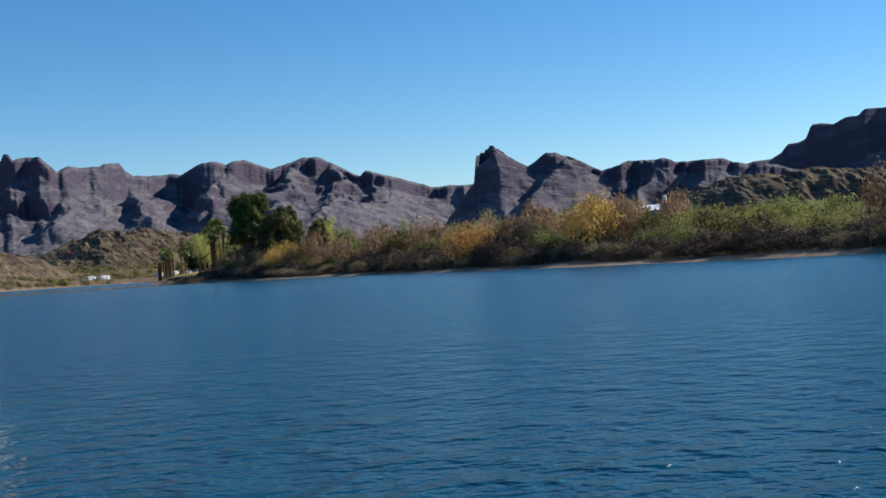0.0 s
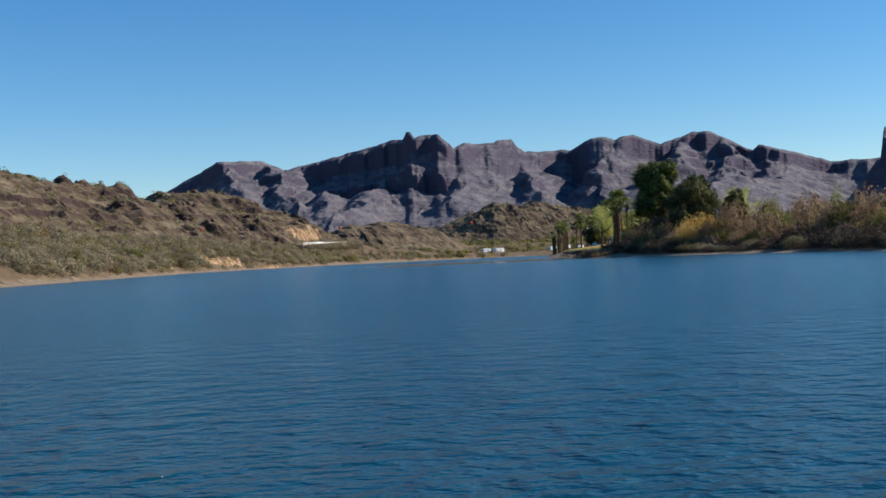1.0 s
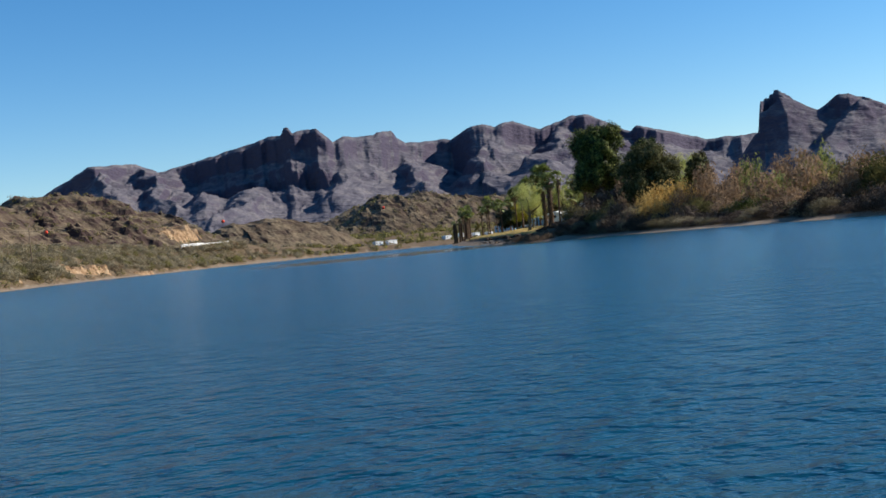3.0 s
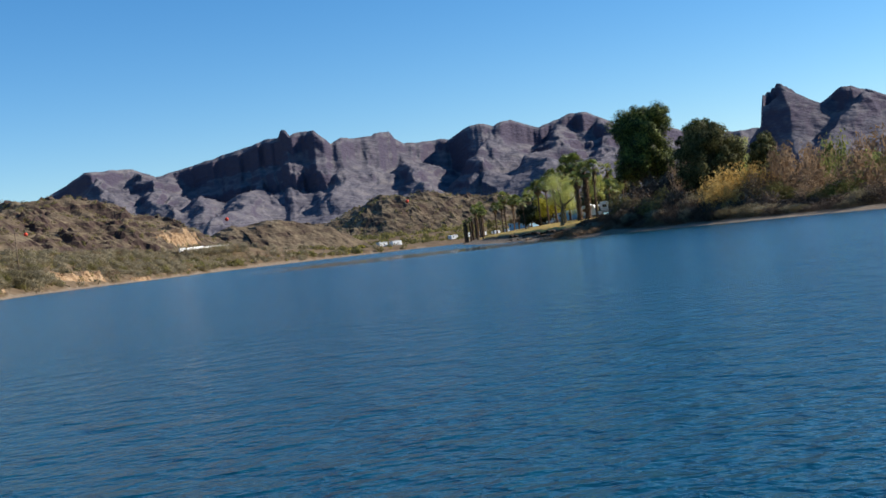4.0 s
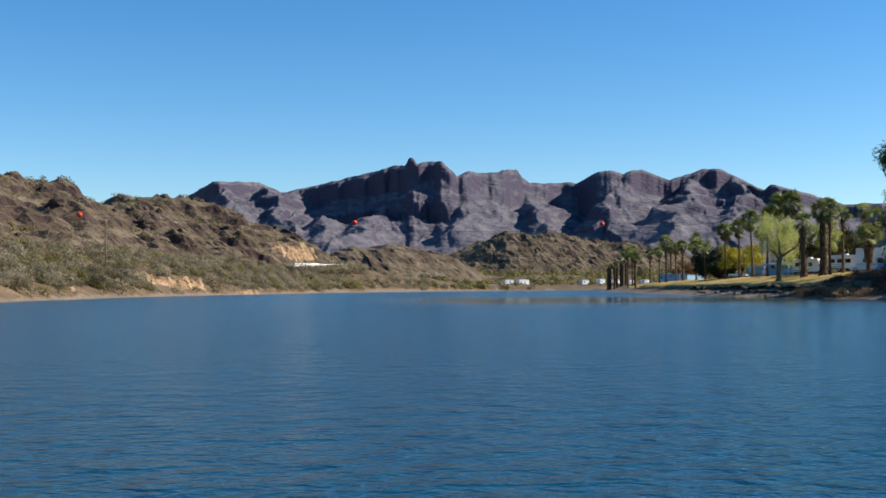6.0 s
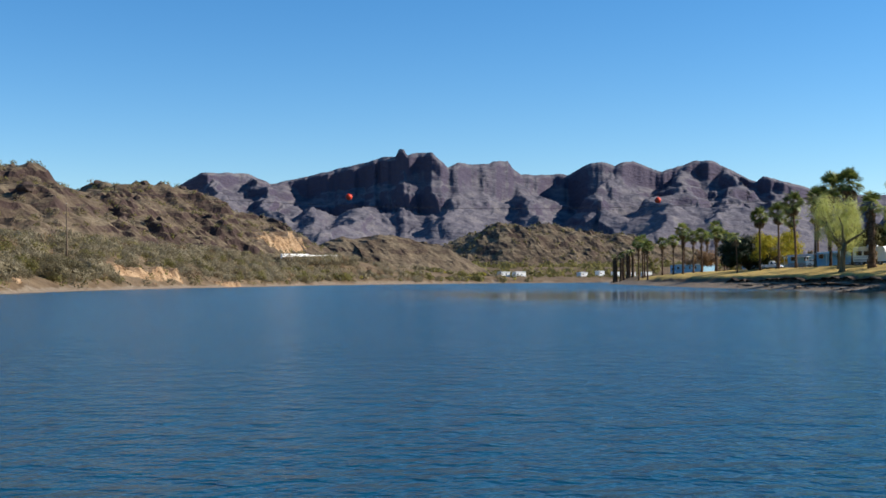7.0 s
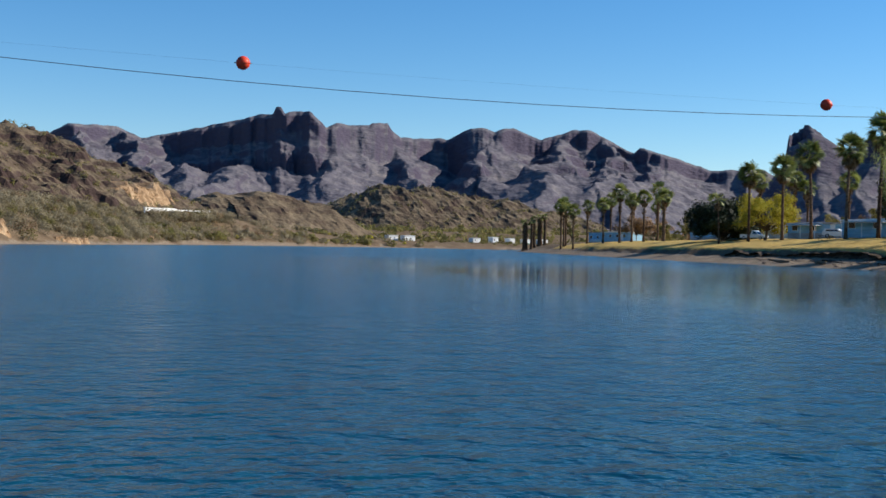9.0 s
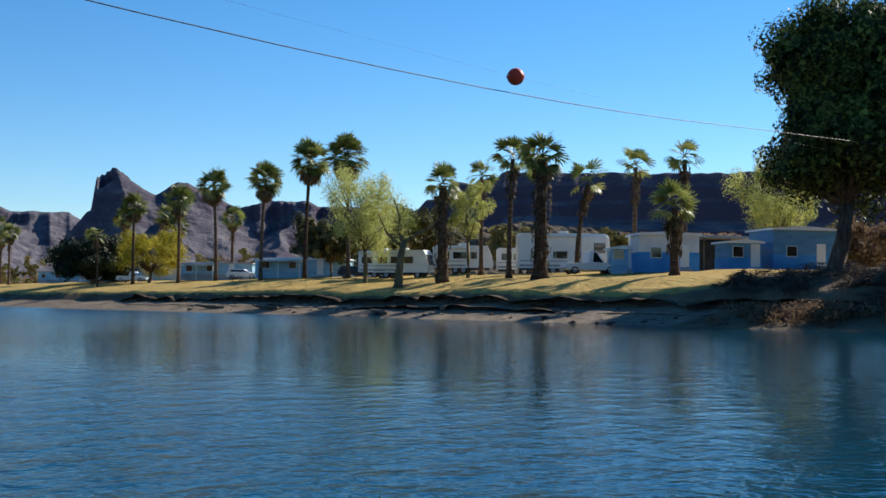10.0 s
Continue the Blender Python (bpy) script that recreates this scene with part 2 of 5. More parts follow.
WHITE = material("white_painted_metal", [(0.7, 0.69, 0.66), (0.78, 0.77, 0.74), (0.82, 0.81, 0.79)], 0.5, 0.4, bump=0.1, bump_scale=4, spec=0.5)
DULL_WHITE = material("chalky_white_siding", [(0.6, 0.59, 0.56), (0.7, 0.69, 0.66), (0.76, 0.75, 0.72)], 0.6, 0.7, bump=0.2, bump_scale=5)
PALE_BLUE = material("pale_blue_siding", [(0.2, 0.4, 0.55), (0.28, 0.5, 0.66), (0.36, 0.58, 0.72)], 0.5, 0.65, bump=0.2, bump_scale=4, stretch=(1, 1, 4))
MID_BLUE = material("sky_blue_siding", [(0.07, 0.2, 0.36), (0.1, 0.26, 0.44), (0.14, 0.32, 0.5)], 0.5, 0.65, bump=0.2, bump_scale=4, stretch=(1, 1, 4))
BLUE = material("bright_blue_siding", [(0.03, 0.2, 0.5), (0.05, 0.27, 0.6), (0.08, 0.33, 0.66)], 0.5, 0.65, bump=0.2, bump_scale=4)
GREY = material("weathered_grey_roof", [(0.25, 0.25, 0.26), (0.36, 0.36, 0.37), (0.46, 0.46, 0.46)], 0.6, 0.7, bump=0.3, bump_scale=4)
DARK = material("dark_trim", [(0.02, 0.02, 0.022), (0.035, 0.035, 0.038), (0.05, 0.05, 0.052)], 1.0, 0.6)
RUBBER = material("tyre_rubber", [(0.012, 0.012, 0.012), (0.02, 0.02, 0.02), (0.035, 0.035, 0.033)], 3.0, 0.85)
GLASS = material("dark_window_glass", [(0.01, 0.012, 0.014), (0.015, 0.018, 0.02), (0.02, 0.025, 0.028)], 0.4, 0.06, spec=0.8)
CHROME = material("chrome", [(0.7, 0.7, 0.72), (0.78, 0.78, 0.8), (0.85, 0.85, 0.86)], 2.0, 0.12, metal=1.0)
STEEL = material("grey_steel", [(0.22, 0.22, 0.23), (0.32, 0.32, 0.33), (0.4, 0.4, 0.41)], 2.0, 0.45, metal=0.8)
WOOD = material("weathered_wood", [(0.09, 0.06, 0.04), (0.17, 0.12, 0.08), (0.26, 0.2, 0.14)], 1.2, 0.9, bump=0.8, bump_scale=6, stretch=(3, 3, 0.5))
GELCOAT = material("white_gelcoat", [(0.86, 0.85, 0.82), (0.88, 0.87, 0.84), (0.9, 0.89, 0.86)], 0.7, 0.3, spec=0.3, coat=0.1)
DECK_GREY = material("pale_grey_gelcoat", [(0.7, 0.7, 0.69), (0.73, 0.73, 0.72), (0.76, 0.76, 0.75)], 0.7, 0.3, spec=0.5, coat=0.2)
STRIPE = material("bright_blue_stripe", [(0.015, 0.32, 0.6), (0.02, 0.36, 0.64), (0.03, 0.4, 0.68)], 0.8, 0.2, spec=0.5, coat=0.3)
NAVY = material("dark_blue_stripe", [(0.03, 0.07, 0.16), (0.04, 0.09, 0.2), (0.05, 0.11, 0.24)], 0.8, 0.3)
ORANGE = material("orange_red_marker", [(0.55, 0.035, 0.012), (0.68, 0.05, 0.016), (0.74, 0.07, 0.025)], 2.0, 0.5, bump=0.1)
CABLE = material("black_cable", [(0.02, 0.02, 0.022), (0.03, 0.03, 0.032), (0.045, 0.045, 0.045)], 2.0, 0.6)
TEAL = material("teal_paint", [(0.06, 0.3, 0.3), (0.08, 0.36, 0.35), (0.1, 0.4, 0.39)], 0.8, 0.6)


# ---- geometry helpers ----
class Geo:
    """Vertices and faces gathered for one mesh."""

    def __init__(self):
        self.v, self.f = [], []

    def add(self, verts, faces):
        k = len(self.v)
        self.v.extend(tuple(p) for p in verts)
        self.f.extend(tuple(k + i for i in face) for face in faces)
        return self

    def box(self, x0, y0, z0, x1, y1, z1, bevel=0.0):
        b = min(bevel, (x1 - x0) / 2.1, (y1 - y0) / 2.1, (z1 - z0) / 2.1)
        if b <= 0:
            return self.add([(x, y, z) for z in (z0, z1) for y in (y0, y1) for x in (x0, x1)], [(0, 2, 3, 1), (4, 5, 7, 6), (0, 1, 5, 4), (2, 6, 7, 3), (0, 4, 6, 2), (1, 3, 7, 5)])
        ring = [(x0 + b, y0), (x1 - b, y0), (x1, y0 + b), (x1, y1 - b), (x1 - b, y1), (x0 + b, y1), (x0, y1 - b), (x0, y0 + b)]
        cx, cy = (x0 + x1) / 2, (y0 + y1) / 2
        inner = [(p[0] + b * (1 if p[0] < cx else -1) * 0.6, p[1] + b * (1 if p[1] < cy else -1) * 0.6) for p in ring]
        rings = [[(*p, z0) for p in inner], [(*p, z0 + b) for p in ring], [(*p, z1 - b) for p in ring], [(*p, z1) for p in inner]]
        return self.loft(rings, True, True)

    def loft(self, rings, start=False, end=False):
        n, k = len(rings[0]), len(self.v)
        for r in rings:
            self.v.extend(tuple(p) for p in r)
        for i in range(len(rings) - 1):
            for j in range(n):
                a, b = k + i * n + j, k + i * n + (j + 1) % n
                self.f.append((a, b, b + n, a + n))
        if start:
            self.f.append(tuple(k + j for j in reversed(range(n))))
        if end:
            self.f.append(tuple(k + (len(rings) - 1) * n + j for j in range(n)))
        return self

    def tube(self, points, radii, sides=8):
        rings = []
        for i, p in enumerate(points):
            p = Vector(p)
            way = Vector(points[min(i + 1, len(points) - 1)]) - Vector(points[max(i - 1, 0)])
            q = way.to_track_quat("Z", "Y")
            r = radii[i] if isinstance(radii, (list, tuple)) else radii
            rings.append([p + q @ Vector((r * math.cos(2 * math.pi * k / sides), r * math.sin(2 * math.pi * k / sides), 0)) for k in range(sides)])
        return self.loft(rings, True, True)

    def prism(self, outline, y0, y1):
        """An outline in x and z, drawn out along y."""
        return self.loft([[(x, y0, z) for x, z in outline], [(x, y1, z) for x, z in outline]], True, True)

    def data(self, name, mat, smooth=False):
        me = bpy.data.meshes.new(name)
        me.from_pydata(self.v, [], self.f)
        me.materials.append(mat)
        if smooth:
            me.polygons.foreach_set("use_smooth", [True] * len(me.polygons))
        me.update()
        return me


def part(name, geo, mat, parent, label="", smooth=False, at=None):
    ob = new(name, geo.data(name, mat, smooth) if isinstance(geo, Geo) else geo)
    ob.parent = parent
    if at is not None:
        ob.matrix_basis = at
    return tagged(ob, label)


def thing(name, label, category, at=None, group="", kind=""):
    ob = new(name)
    if at is not None:
        ob.matrix_basis = at
    return tagged(ob, label, category, group, kind)


def solid(name, geo, mat, label, category, at=None, group="", kind="", smooth=False):
    ob = new(name, geo.data(name, mat, smooth) if isinstance(geo, Geo) else geo)
    if at is not None:
        ob.matrix_basis = at
    return tagged(ob, label, category, group, kind)


def bumps(x, y, z, size, octaves=5):
    return noise.fractal(Vector((x / size, y / size, z / size)), 0.9, 2.1, octaves)


# ---- the plan of the river ----
RIGHT_SHORE = [(-600, 64), (0, 70), (80, 69), (125, 65), (190, 69), (235, 69.5), (265, 65), (290, 61), (310, 58), (330, 60), (346, 62.5), (370, 65), (405, 68), (470, 79), (560, 95), (690, 118), (760, 150), (860, 330), (960, 900), (1100, 4000)]
LEFT_SHORE = [(-600, -58), (0, -52), (190, -47), (320, -47), (420, -47), (490, -40), (560, -25), (680, -4), (740, 18), (800, 48), (900, 100), (960, 190), (1000, 330), (1050, 800), (1150, 4200)]


def along(shore, y):
    ys, xs = [p[0] for p in shore], [p[1] for p in shore]
    return np.interp(y, ys, xs)


def ground_height(x, y):
    """Height of the ground, and how far it is lawn and beach."""
    wob = 1.6 * bumps(x, y, 0, 14, 3) if abs(x) < 400 and y < 900 else 0.0
    dr, dl = x - along(RIGHT_SHORE, y) + wob, along(LEFT_SHORE, y) - x + wob
    d = max(dr, dl)
    lumps = bumps(x, y, 3, 9, 4)
    if d < 0:
        return max(-2.5, 0.16 * d) - 0.02, 0.0, 1.0
    if dr > dl:
        bench = min(1.0, max(0.0, (y - 288) / 14))
        a = np.interp(d, [0, 3.0, 5.4, 6.6, 7.7, 15, 26, 200, 1500], [0, 0.45, 0.85, 1.1, 2.2, 3.25, 4.1, 5.0, 14])
        b = np.interp(d, [0, 3.0, 9, 15, 25, 42, 70, 150, 400, 1500], [0, 0.32, 0.9, 1.5, 2.5, 3.9, 5.4, 9.0, 13, 20])
        z = a * bench + b * (1 - bench) + lumps * min(0.25, 0.03 * d)
        # Beach dropped beneath the trees: darker soil stands in for their shade.
        return z, bench * min(1, max(0, (d - 7.1) / 0.6)) * (1 if y < 620 else 0) * min(1, max(0, (y - 321) / 4)), 0.0 if 295 < y < 319 else 1.0 if d < 5.9 * bench + 4.5 * (1 - bench) else 0.0
    z = np.interp(d, [0, 1.3, 5, 12, 22, 36, 60, 200, 600, 2000], [0, 0.35, 2.6, 5.0, 9.0, 12.5, 14.5, 20, 24, 30])
    far = min(1.0, max(0.0, (y - 800) / 150))
    z = z * (1 - far) + far * np.interp(d, [0, 4, 30, 200, 800, 2500], [0, 0.8, 3.2, 4.5, 5.5, 12])
    return z + lumps * min(0.7, 0.05 * d), 0.0, 1.0 if d < 1.7 else 0.0


def steps_between(stops):
    out = []
    for (a, b, step) in stops:
        out += list(np.arange(a, b, step))
    return out + [stops[-1][1]]


gx = steps_between([(-4800, -800, 500), (-800, -200, 60), (-200, -80, 12), (-80, -10, 1.6), (-10, 50, 6), (50, 56, 1.25), (56, 86, 0.6), (86, 100, 1.25), (100, 150, 4), (150, 400, 20), (400, 1200, 100), (1200, 4800, 500)])
gy = steps_between([(-1500, -200, 260), (-200, 60, 12), (60, 300, 3), (300, 420, 1.5), (420, 600, 4), (600, 1200, 12), (1200, 2400, 100), (2400, 4900, 500)])
verts, lawn, beach = [], [], []
for y in gy:
    for x in gx:
        z, w, s = ground_height(x, y)
        verts.append((x, y, z))
        lawn.append(w)
        beach.append(s)
nx = len(gx)
faces = [(j * nx + i, j * nx + i + 1, (j + 1) * nx + i + 1, (j + 1) * nx + i) for j in range(len(gy) - 1) for i in range(nx - 1)]
me = bpy.data.meshes.new("ground")
me.from_pydata(verts, [], faces)
me.materials.append(SOIL)
me.polygons.foreach_set("use_smooth", [True] * len(me.polygons))
for key, values in (("lawn", lawn), ("beach", beach)):
    me.attributes.new(key, "FLOAT", "POINT").data.foreach_set("value", values)
tagged(new("ground", me), "sandy desert river bank with dry grass and gravel beach", "ground", kind="structure")
g = Geo().add([(-4800, -1500, 0), (4800, -1500, 0), (4800, 4900, 0), (-4800, 4900, 0)], [(0, 1, 2, 3)])
tagged(new("water", g.data("water", WATER)), "calm blue river water with small ripples", "water", kind="structure")


# ---- mountains ----
def skyline(peaks, az):
    """Each peak: flat from a to b degrees at a height in degrees, falling away by a slope on either side."""
    best = 0.0
    for a, b, h, left, right in peaks:
        best = max(best, h - left * max(0.0, a - az) - right * max(0.0, az - b))
    return best


def perlin(x, y, seed):
    """Gradient noise on a grid, about -1 to 1."""
    way = np.random.default_rng(int(seed)).random((256, 256)) * 2 * math.pi
    x0, y0 = np.floor(x).astype(int), np.floor(y).astype(int)
    u, v = x - x0, y - y0

    def corner(i, j):
        a = way[(x0 + i) % 256, (y0 + j) % 256]
        return np.cos(a) * (u - i) + np.sin(a) * (v - j)

    fu, fv = u * u * u * (u * (u * 6 - 15) + 10), v * v * v * (v * (v * 6 - 15) + 10)
    low = corner(0, 0) * (1 - fu) + corner(1, 0) * fu
    high = corner(0, 1) * (1 - fu) + corner(1, 1) * fu
    return 1.5 * (low * (1 - fv) + high * fv)


def rolling(x, y, seed, octaves=4, gain=0.5):
    return sum(gain ** k * perlin(x * 2.03 ** k, y * 2.03 ** k, seed + k) for k in range(octaves))


def ridged(x, y, seed, octaves=4):
    """Sharp crests with valleys between them, 0 to 1."""
    total, weight, amount = 0.0, 1.0, 0.0
    for k in range(octaves):
        r = (1 - np.abs(perlin(x * 2.1 ** k, y * 2.1 ** k, seed + 7 * k))) ** 2
        total = total + 0.5 ** k * r * weight
        amount += 0.5 ** k
        weight = np.clip(r * 1.4, 0, 1)
    return total / amount


def mountain_range(name, label, peaks, az0, az1, far, deep, eye=(0.0, 0.0), columns=420, rows=110, seed=1, mat=ROCK, ragged=0.05, spurs=0.6, width=2.2, size=640.0, rise=((0, 0), (0.25, 0.2), (0.6, 0.6), (1, 1)), lean=0.3, fluted=0.018, walls=()):
    """A range: talus slopes and spurs below, scalloped cliff bands above, up to its crest."""
    azs = np.linspace(az0, az1, columns)
    sharp = np.array([skyline(peaks, a) for a in azs])
    soft = np.array([0.93 * sum(skyline(peaks, a + width * k / 4) for k in range(-4, 5)) / 9 for a in azs])
    s = (np.arange(rows + 14) / rows)[:, None]
    crest = (far + 0.06 * deep * rolling(azs * 0.35, azs * 0 + 0.5, seed, 3))[None, :]
    steps = [(-90.0, 0.0)]
    for a, b in walls:
        steps += [(a, 0.0), (b, -58.0 * min(6.0, b - a))]
    steps += [(b + 1.4, 0.0) for _, b in walls[-1:]]
    shear = np.interp(azs, [p[0] for p in steps], [p[1] for p in steps])[None, :]
    crest = crest + shear
    d = crest - deep * (1 - s) - shear * np.clip((0.7 - s) / 0.35, 0, 1)
    x, y = eye[0] + d * np.sin(np.radians(azs)), eye[1] + d * np.cos(np.radians(azs))
    tip = np.tan(np.radians(np.maximum(0.05, sharp + ragged * rolling(azs / 0.7, azs * 0 + 0.3, seed + 5, 3))))[None, :] * crest
    body = np.tan(np.radians(np.maximum(0.05, np.minimum(soft, 0.97 * sharp))))[None, :] * crest
    u, v = x + 0 * s, 0.72 * y
    u, v = u + 90 * rolling(x / 420, y / 420, seed + 20, 3), v + 90 * rolling(x / 420, y / 420, seed + 30, 3)
    spur = ridged(u / size, v / size, seed + 40, 5)
    inside = np.clip(4 * s * (1 - s), 0, 1) * np.clip(2.2 * s - 0.2, 0, 1) * (s < 1)
    f = np.interp(s, [p[0] for p in rise], [p[1] for p in rise]) + spurs * (spur - 0.4) * inside
    flute = rolling(u / 75, v / 130, seed + 60, 4, 0.6)
    f = f + fluted * flute * inside + 0.04 * perlin(u / 380, v / 380, seed + 70) * inside
    f = np.clip(f, 0.0, 1.0)
    band = np.interp(f, [0, 0.3, 0.52, 0.58, 0.605, 0.73, 0.79, 0.815, 0.9, 0.94, 1.0], [0, 0.14, 0.33, 0.4, 0.56, 0.63, 0.68, 0.82, 0.87, 0.95, 1.0])
    plain = np.clip(0.15 + 1.1 * rolling(u / 700, v / 700, seed + 80, 2), 0, 0.75) * np.clip((0.95 - s) * 6, 0, 1)
    plain = np.maximum(plain, 0.92 * np.clip((0.62 - s) * 5, 0, 1))
    band = band * (1 - plain) + plain * np.interp(f, [0, 0.4, 1], [0, 0.3, 1])
    env = body + (tip - body) * np.clip((s - 0.62) / 0.36, 0, 1)
    z = env * band
    cap = tip / crest * d * (0.58 + 0.36 * s ** 1.5)
    near = np.clip((s - 0.84) / 0.14, 0, 1)
    z = z * near + (1 - near) * z / (1 + (z / cap) ** 6) ** (1 / 6)
    z = np.where(s > 1, tip * (1 - 2.2 * (s - 1)), z)
    z = z + (7.0 * (ridged(u / 95, v / 95, seed + 90, 4) - 0.4) * np.minimum(1, 3 * s) * np.where(s > 0.96, 0.4, 1.0))
    z = z + 4 - 10 * (1 - np.minimum(1, s * 12))
    x = x - lean * spurs * env * (spur - 0.4) * inside * np.clip((0.93 - s) * 5, 0, 1)
    g = Geo()
    g.v = np.stack([x + 0 * z, y + 0 * z, z], -1).reshape(-1, 3).tolist()
    g.f = [(j * columns + i, j * columns + i + 1, (j + 1) * columns + i + 1, (j + 1) * columns + i) for j in range(rows + 13) for i in range(columns - 1)]
    return solid(name, g, mat, label, "mountain", kind="structure", smooth=True)


def rugged_range(name, label, peaks, ridges, az0, az1, far, deep, columns, rows, seed, walls=(), ragged=0.05, grow=1.0):
    """A range with cliffs along its crest, gullied talus at its foot and spurs (degrees, distance, height) that stand out from it."""
    azs = np.linspace(az0, az1, columns)
    sharp = np.array([skyline(peaks, a) for a in azs]) + ragged * rolling(azs / 0.7, azs * 0 + 0.3, seed + 5, 4)
    steps = [(-90.0, 0.0)]
    for a, b in walls:
        steps += [(a, 0.0), (b, -72.0 * min(6.0, b - a))]
    steps += [(w[1] + 1.4, 0.0) for w in walls[-1:]]
    wide = int(1.7 / (azs[1] - azs[0]))
    offset = np.interp(np.concatenate([azs[:1].repeat(wide), azs, azs[-1:].repeat(wide)]), [p[0] for p in steps], [p[1] for p in steps])
    offset = np.convolve(offset, np.hanning(wide) / np.hanning(wide).sum(), "same")[wide:-wide]
    crest = (far + 70 * rolling(azs * 0.35, azs * 0 + 0.5, seed, 3) + offset + 22 * rolling(azs / 0.8, azs * 0 + 0.7, seed + 3, 3))[None, :]
    s = 1 - (1 - np.arange(rows) / (rows - 1)) ** 1.3
    s = np.concatenate([s, 1 + np.arange(1, 9) * 0.012])[:, None]
    d = crest - deep * (1 - s)
    x, y = d * np.sin(np.radians(azs)), d * np.cos(np.radians(azs))
    tip = np.tan(np.radians(np.maximum(0.05, sharp)))[None, :] * crest
    along_it = np.radians(azs)[None, :] * far + 0 * d
    u = along_it + 60 * rolling(x / 420, y / 420, seed + 20, 4)
    v = d + 60 * rolling(x / 420, y / 420, seed + 30, 4)
    gully = ridged(u / 260, v / 620, seed + 40, 5) - 0.5
    fine = ridged(u / 62, v / 120, seed + 45, 4) - 0.5
    flute = rolling(u / 30, v / 150, seed + 70, 3)
    cliffy = np.clip(0.5 + 1.4 * rolling(u / 380, v / 460, seed + 33, 3), 0, 1)
    body = np.clip((1 - s) * 9, 0, 1)
    run = np.maximum(0.0, crest - d + (42 * gully + 16 * flute + 14 * fine) * body) * 1700 / deep
    soft = np.interp(run, [0, 40, 180, 420, 900, 1700], [0, 0.05, 0.4, 0.65, 0.86, 1.0])
    hard = np.interp(run, [0, 32, 58, 150, 180, 420, 900, 1700], [0, 0.03, 0.2, 0.33, 0.52, 0.69, 0.87, 1.0])
    z = tip * (1 - soft * (1 - cliffy) - hard * cliffy)
    wu, wv = x + u - along_it, y + v - d
    for line in ridges:
        pts = [(r * math.sin(radians(a)), r * math.cos(radians(a)), h) for a, r, h in line]
        for (ax, ay, az), (bx, by, bz) in zip(pts, pts[1:]):
            lx, ly = bx - ax, by - ay
            t = np.clip(((wu - ax) * lx + (wv - ay) * ly) / (lx * lx + ly * ly), 0, 1)
            ox, oy = wu - ax - t * lx, wv - ay - t * ly
            away = np.maximum(0, np.hypot(ox, oy) + 6 * flute + 16 * fine)
            fall = np.where(ox < 0, 0.55 + 0.4 * np.clip((az + (bz - az) * t - 130) / 110, 0, 1), 0.44) * away + cliffy * np.where(ox < 0, 9, 16) * np.clip((away - 22) / 14, 0, 1)
            other = az + (bz - az) * t - fall
            gap = np.clip(1 - np.abs(z - other) / 22, 0, 1)
            z = np.maximum(z, other) + 5.5 * gap * gap
    high = np.clip((z - 50) / 150, 0.12, 1)
    z = np.maximum(z, 0) + (26 * gully * high + 16 * fine * np.clip((z - 60) / 130, 0.12, 1)) * body + 2.0 * flute * high * body
    bent = z + 16 * rolling(u / 380, v / 380, seed + 60, 3) + 8 * flute
    beds = np.interp(bent, [0, 55, 82, 90, 128, 140, 176, 190, 226, 236, 268, 284, 318, 326, 460], [0, 50, 66, 92, 112, 146, 160, 194, 210, 238, 250, 286, 300, 328, 460])
    z = z + (0.1 + 0.75 * cliffy) * (beds - bent) * np.clip((z - 125) / 60, 0, 1) * body
    z = z + 3.0 * (ridged(u / 26, v / 34, seed + 90, 3) - 0.45) * np.clip((z - 40) / 90, 0.2, 1) * np.where(s > 0.97, 0.3, 1.0)
    cap = tip / crest * d
    z = np.where(s <= 1, np.minimum(z, cap * (0.975 + 0.025 * np.clip((s - 0.97) / 0.03, 0, 1))), z)
    z = np.where(s > 1, tip * (1 - 2.4 * (s - 1)), z)
    z = z + 4 - 12 * (1 - np.minimum(1, s * 12))
    g = Geo()
    g.v = (np.stack([x + 0 * z, y + 0 * z, z], -1).reshape(-1, 3) * grow).tolist()
    g.f = [(j * columns + i, j * columns + i + 1, (j + 1) * columns + i + 1, (j + 1) * columns + i) for j in range(len(s) - 1) for i in range(columns - 1)]
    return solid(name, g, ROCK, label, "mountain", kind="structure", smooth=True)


RANGE = [(-5.7, -3.6, 4.92, 0.55, 0.45), (-1.0, -0.6, 4.72, 0.3, 0.3), (1.2, 1.5, 5.3, 0.22, 0.5), (2.7, 4.9, 5.72, 0.28, 0.9), (3.35, 3.55, 6.08, 2.2, 1.6), (3.95, 4.85, 5.9, 0.35, 0.95), (6.1, 8.3, 5.38, 0.4, 0.75), (7.7, 8.4, 5.46, 0.5, 1.4), (8.0, 11.0, 4.85, 0.5, 0.3), (12.2, 12.7, 5.4, 0.6, 0.35), (13.7, 14.2, 5.38, 0.5, 0.38), (16.9, 17.7, 5.37, 0.34, 0.52), (19.95, 20.15, 4.58, 0.9, 0.33), (20.7, 21.15, 4.24, 0.5, 3.4), (15, 25.5, 3.62, 0.05, 0.6)]
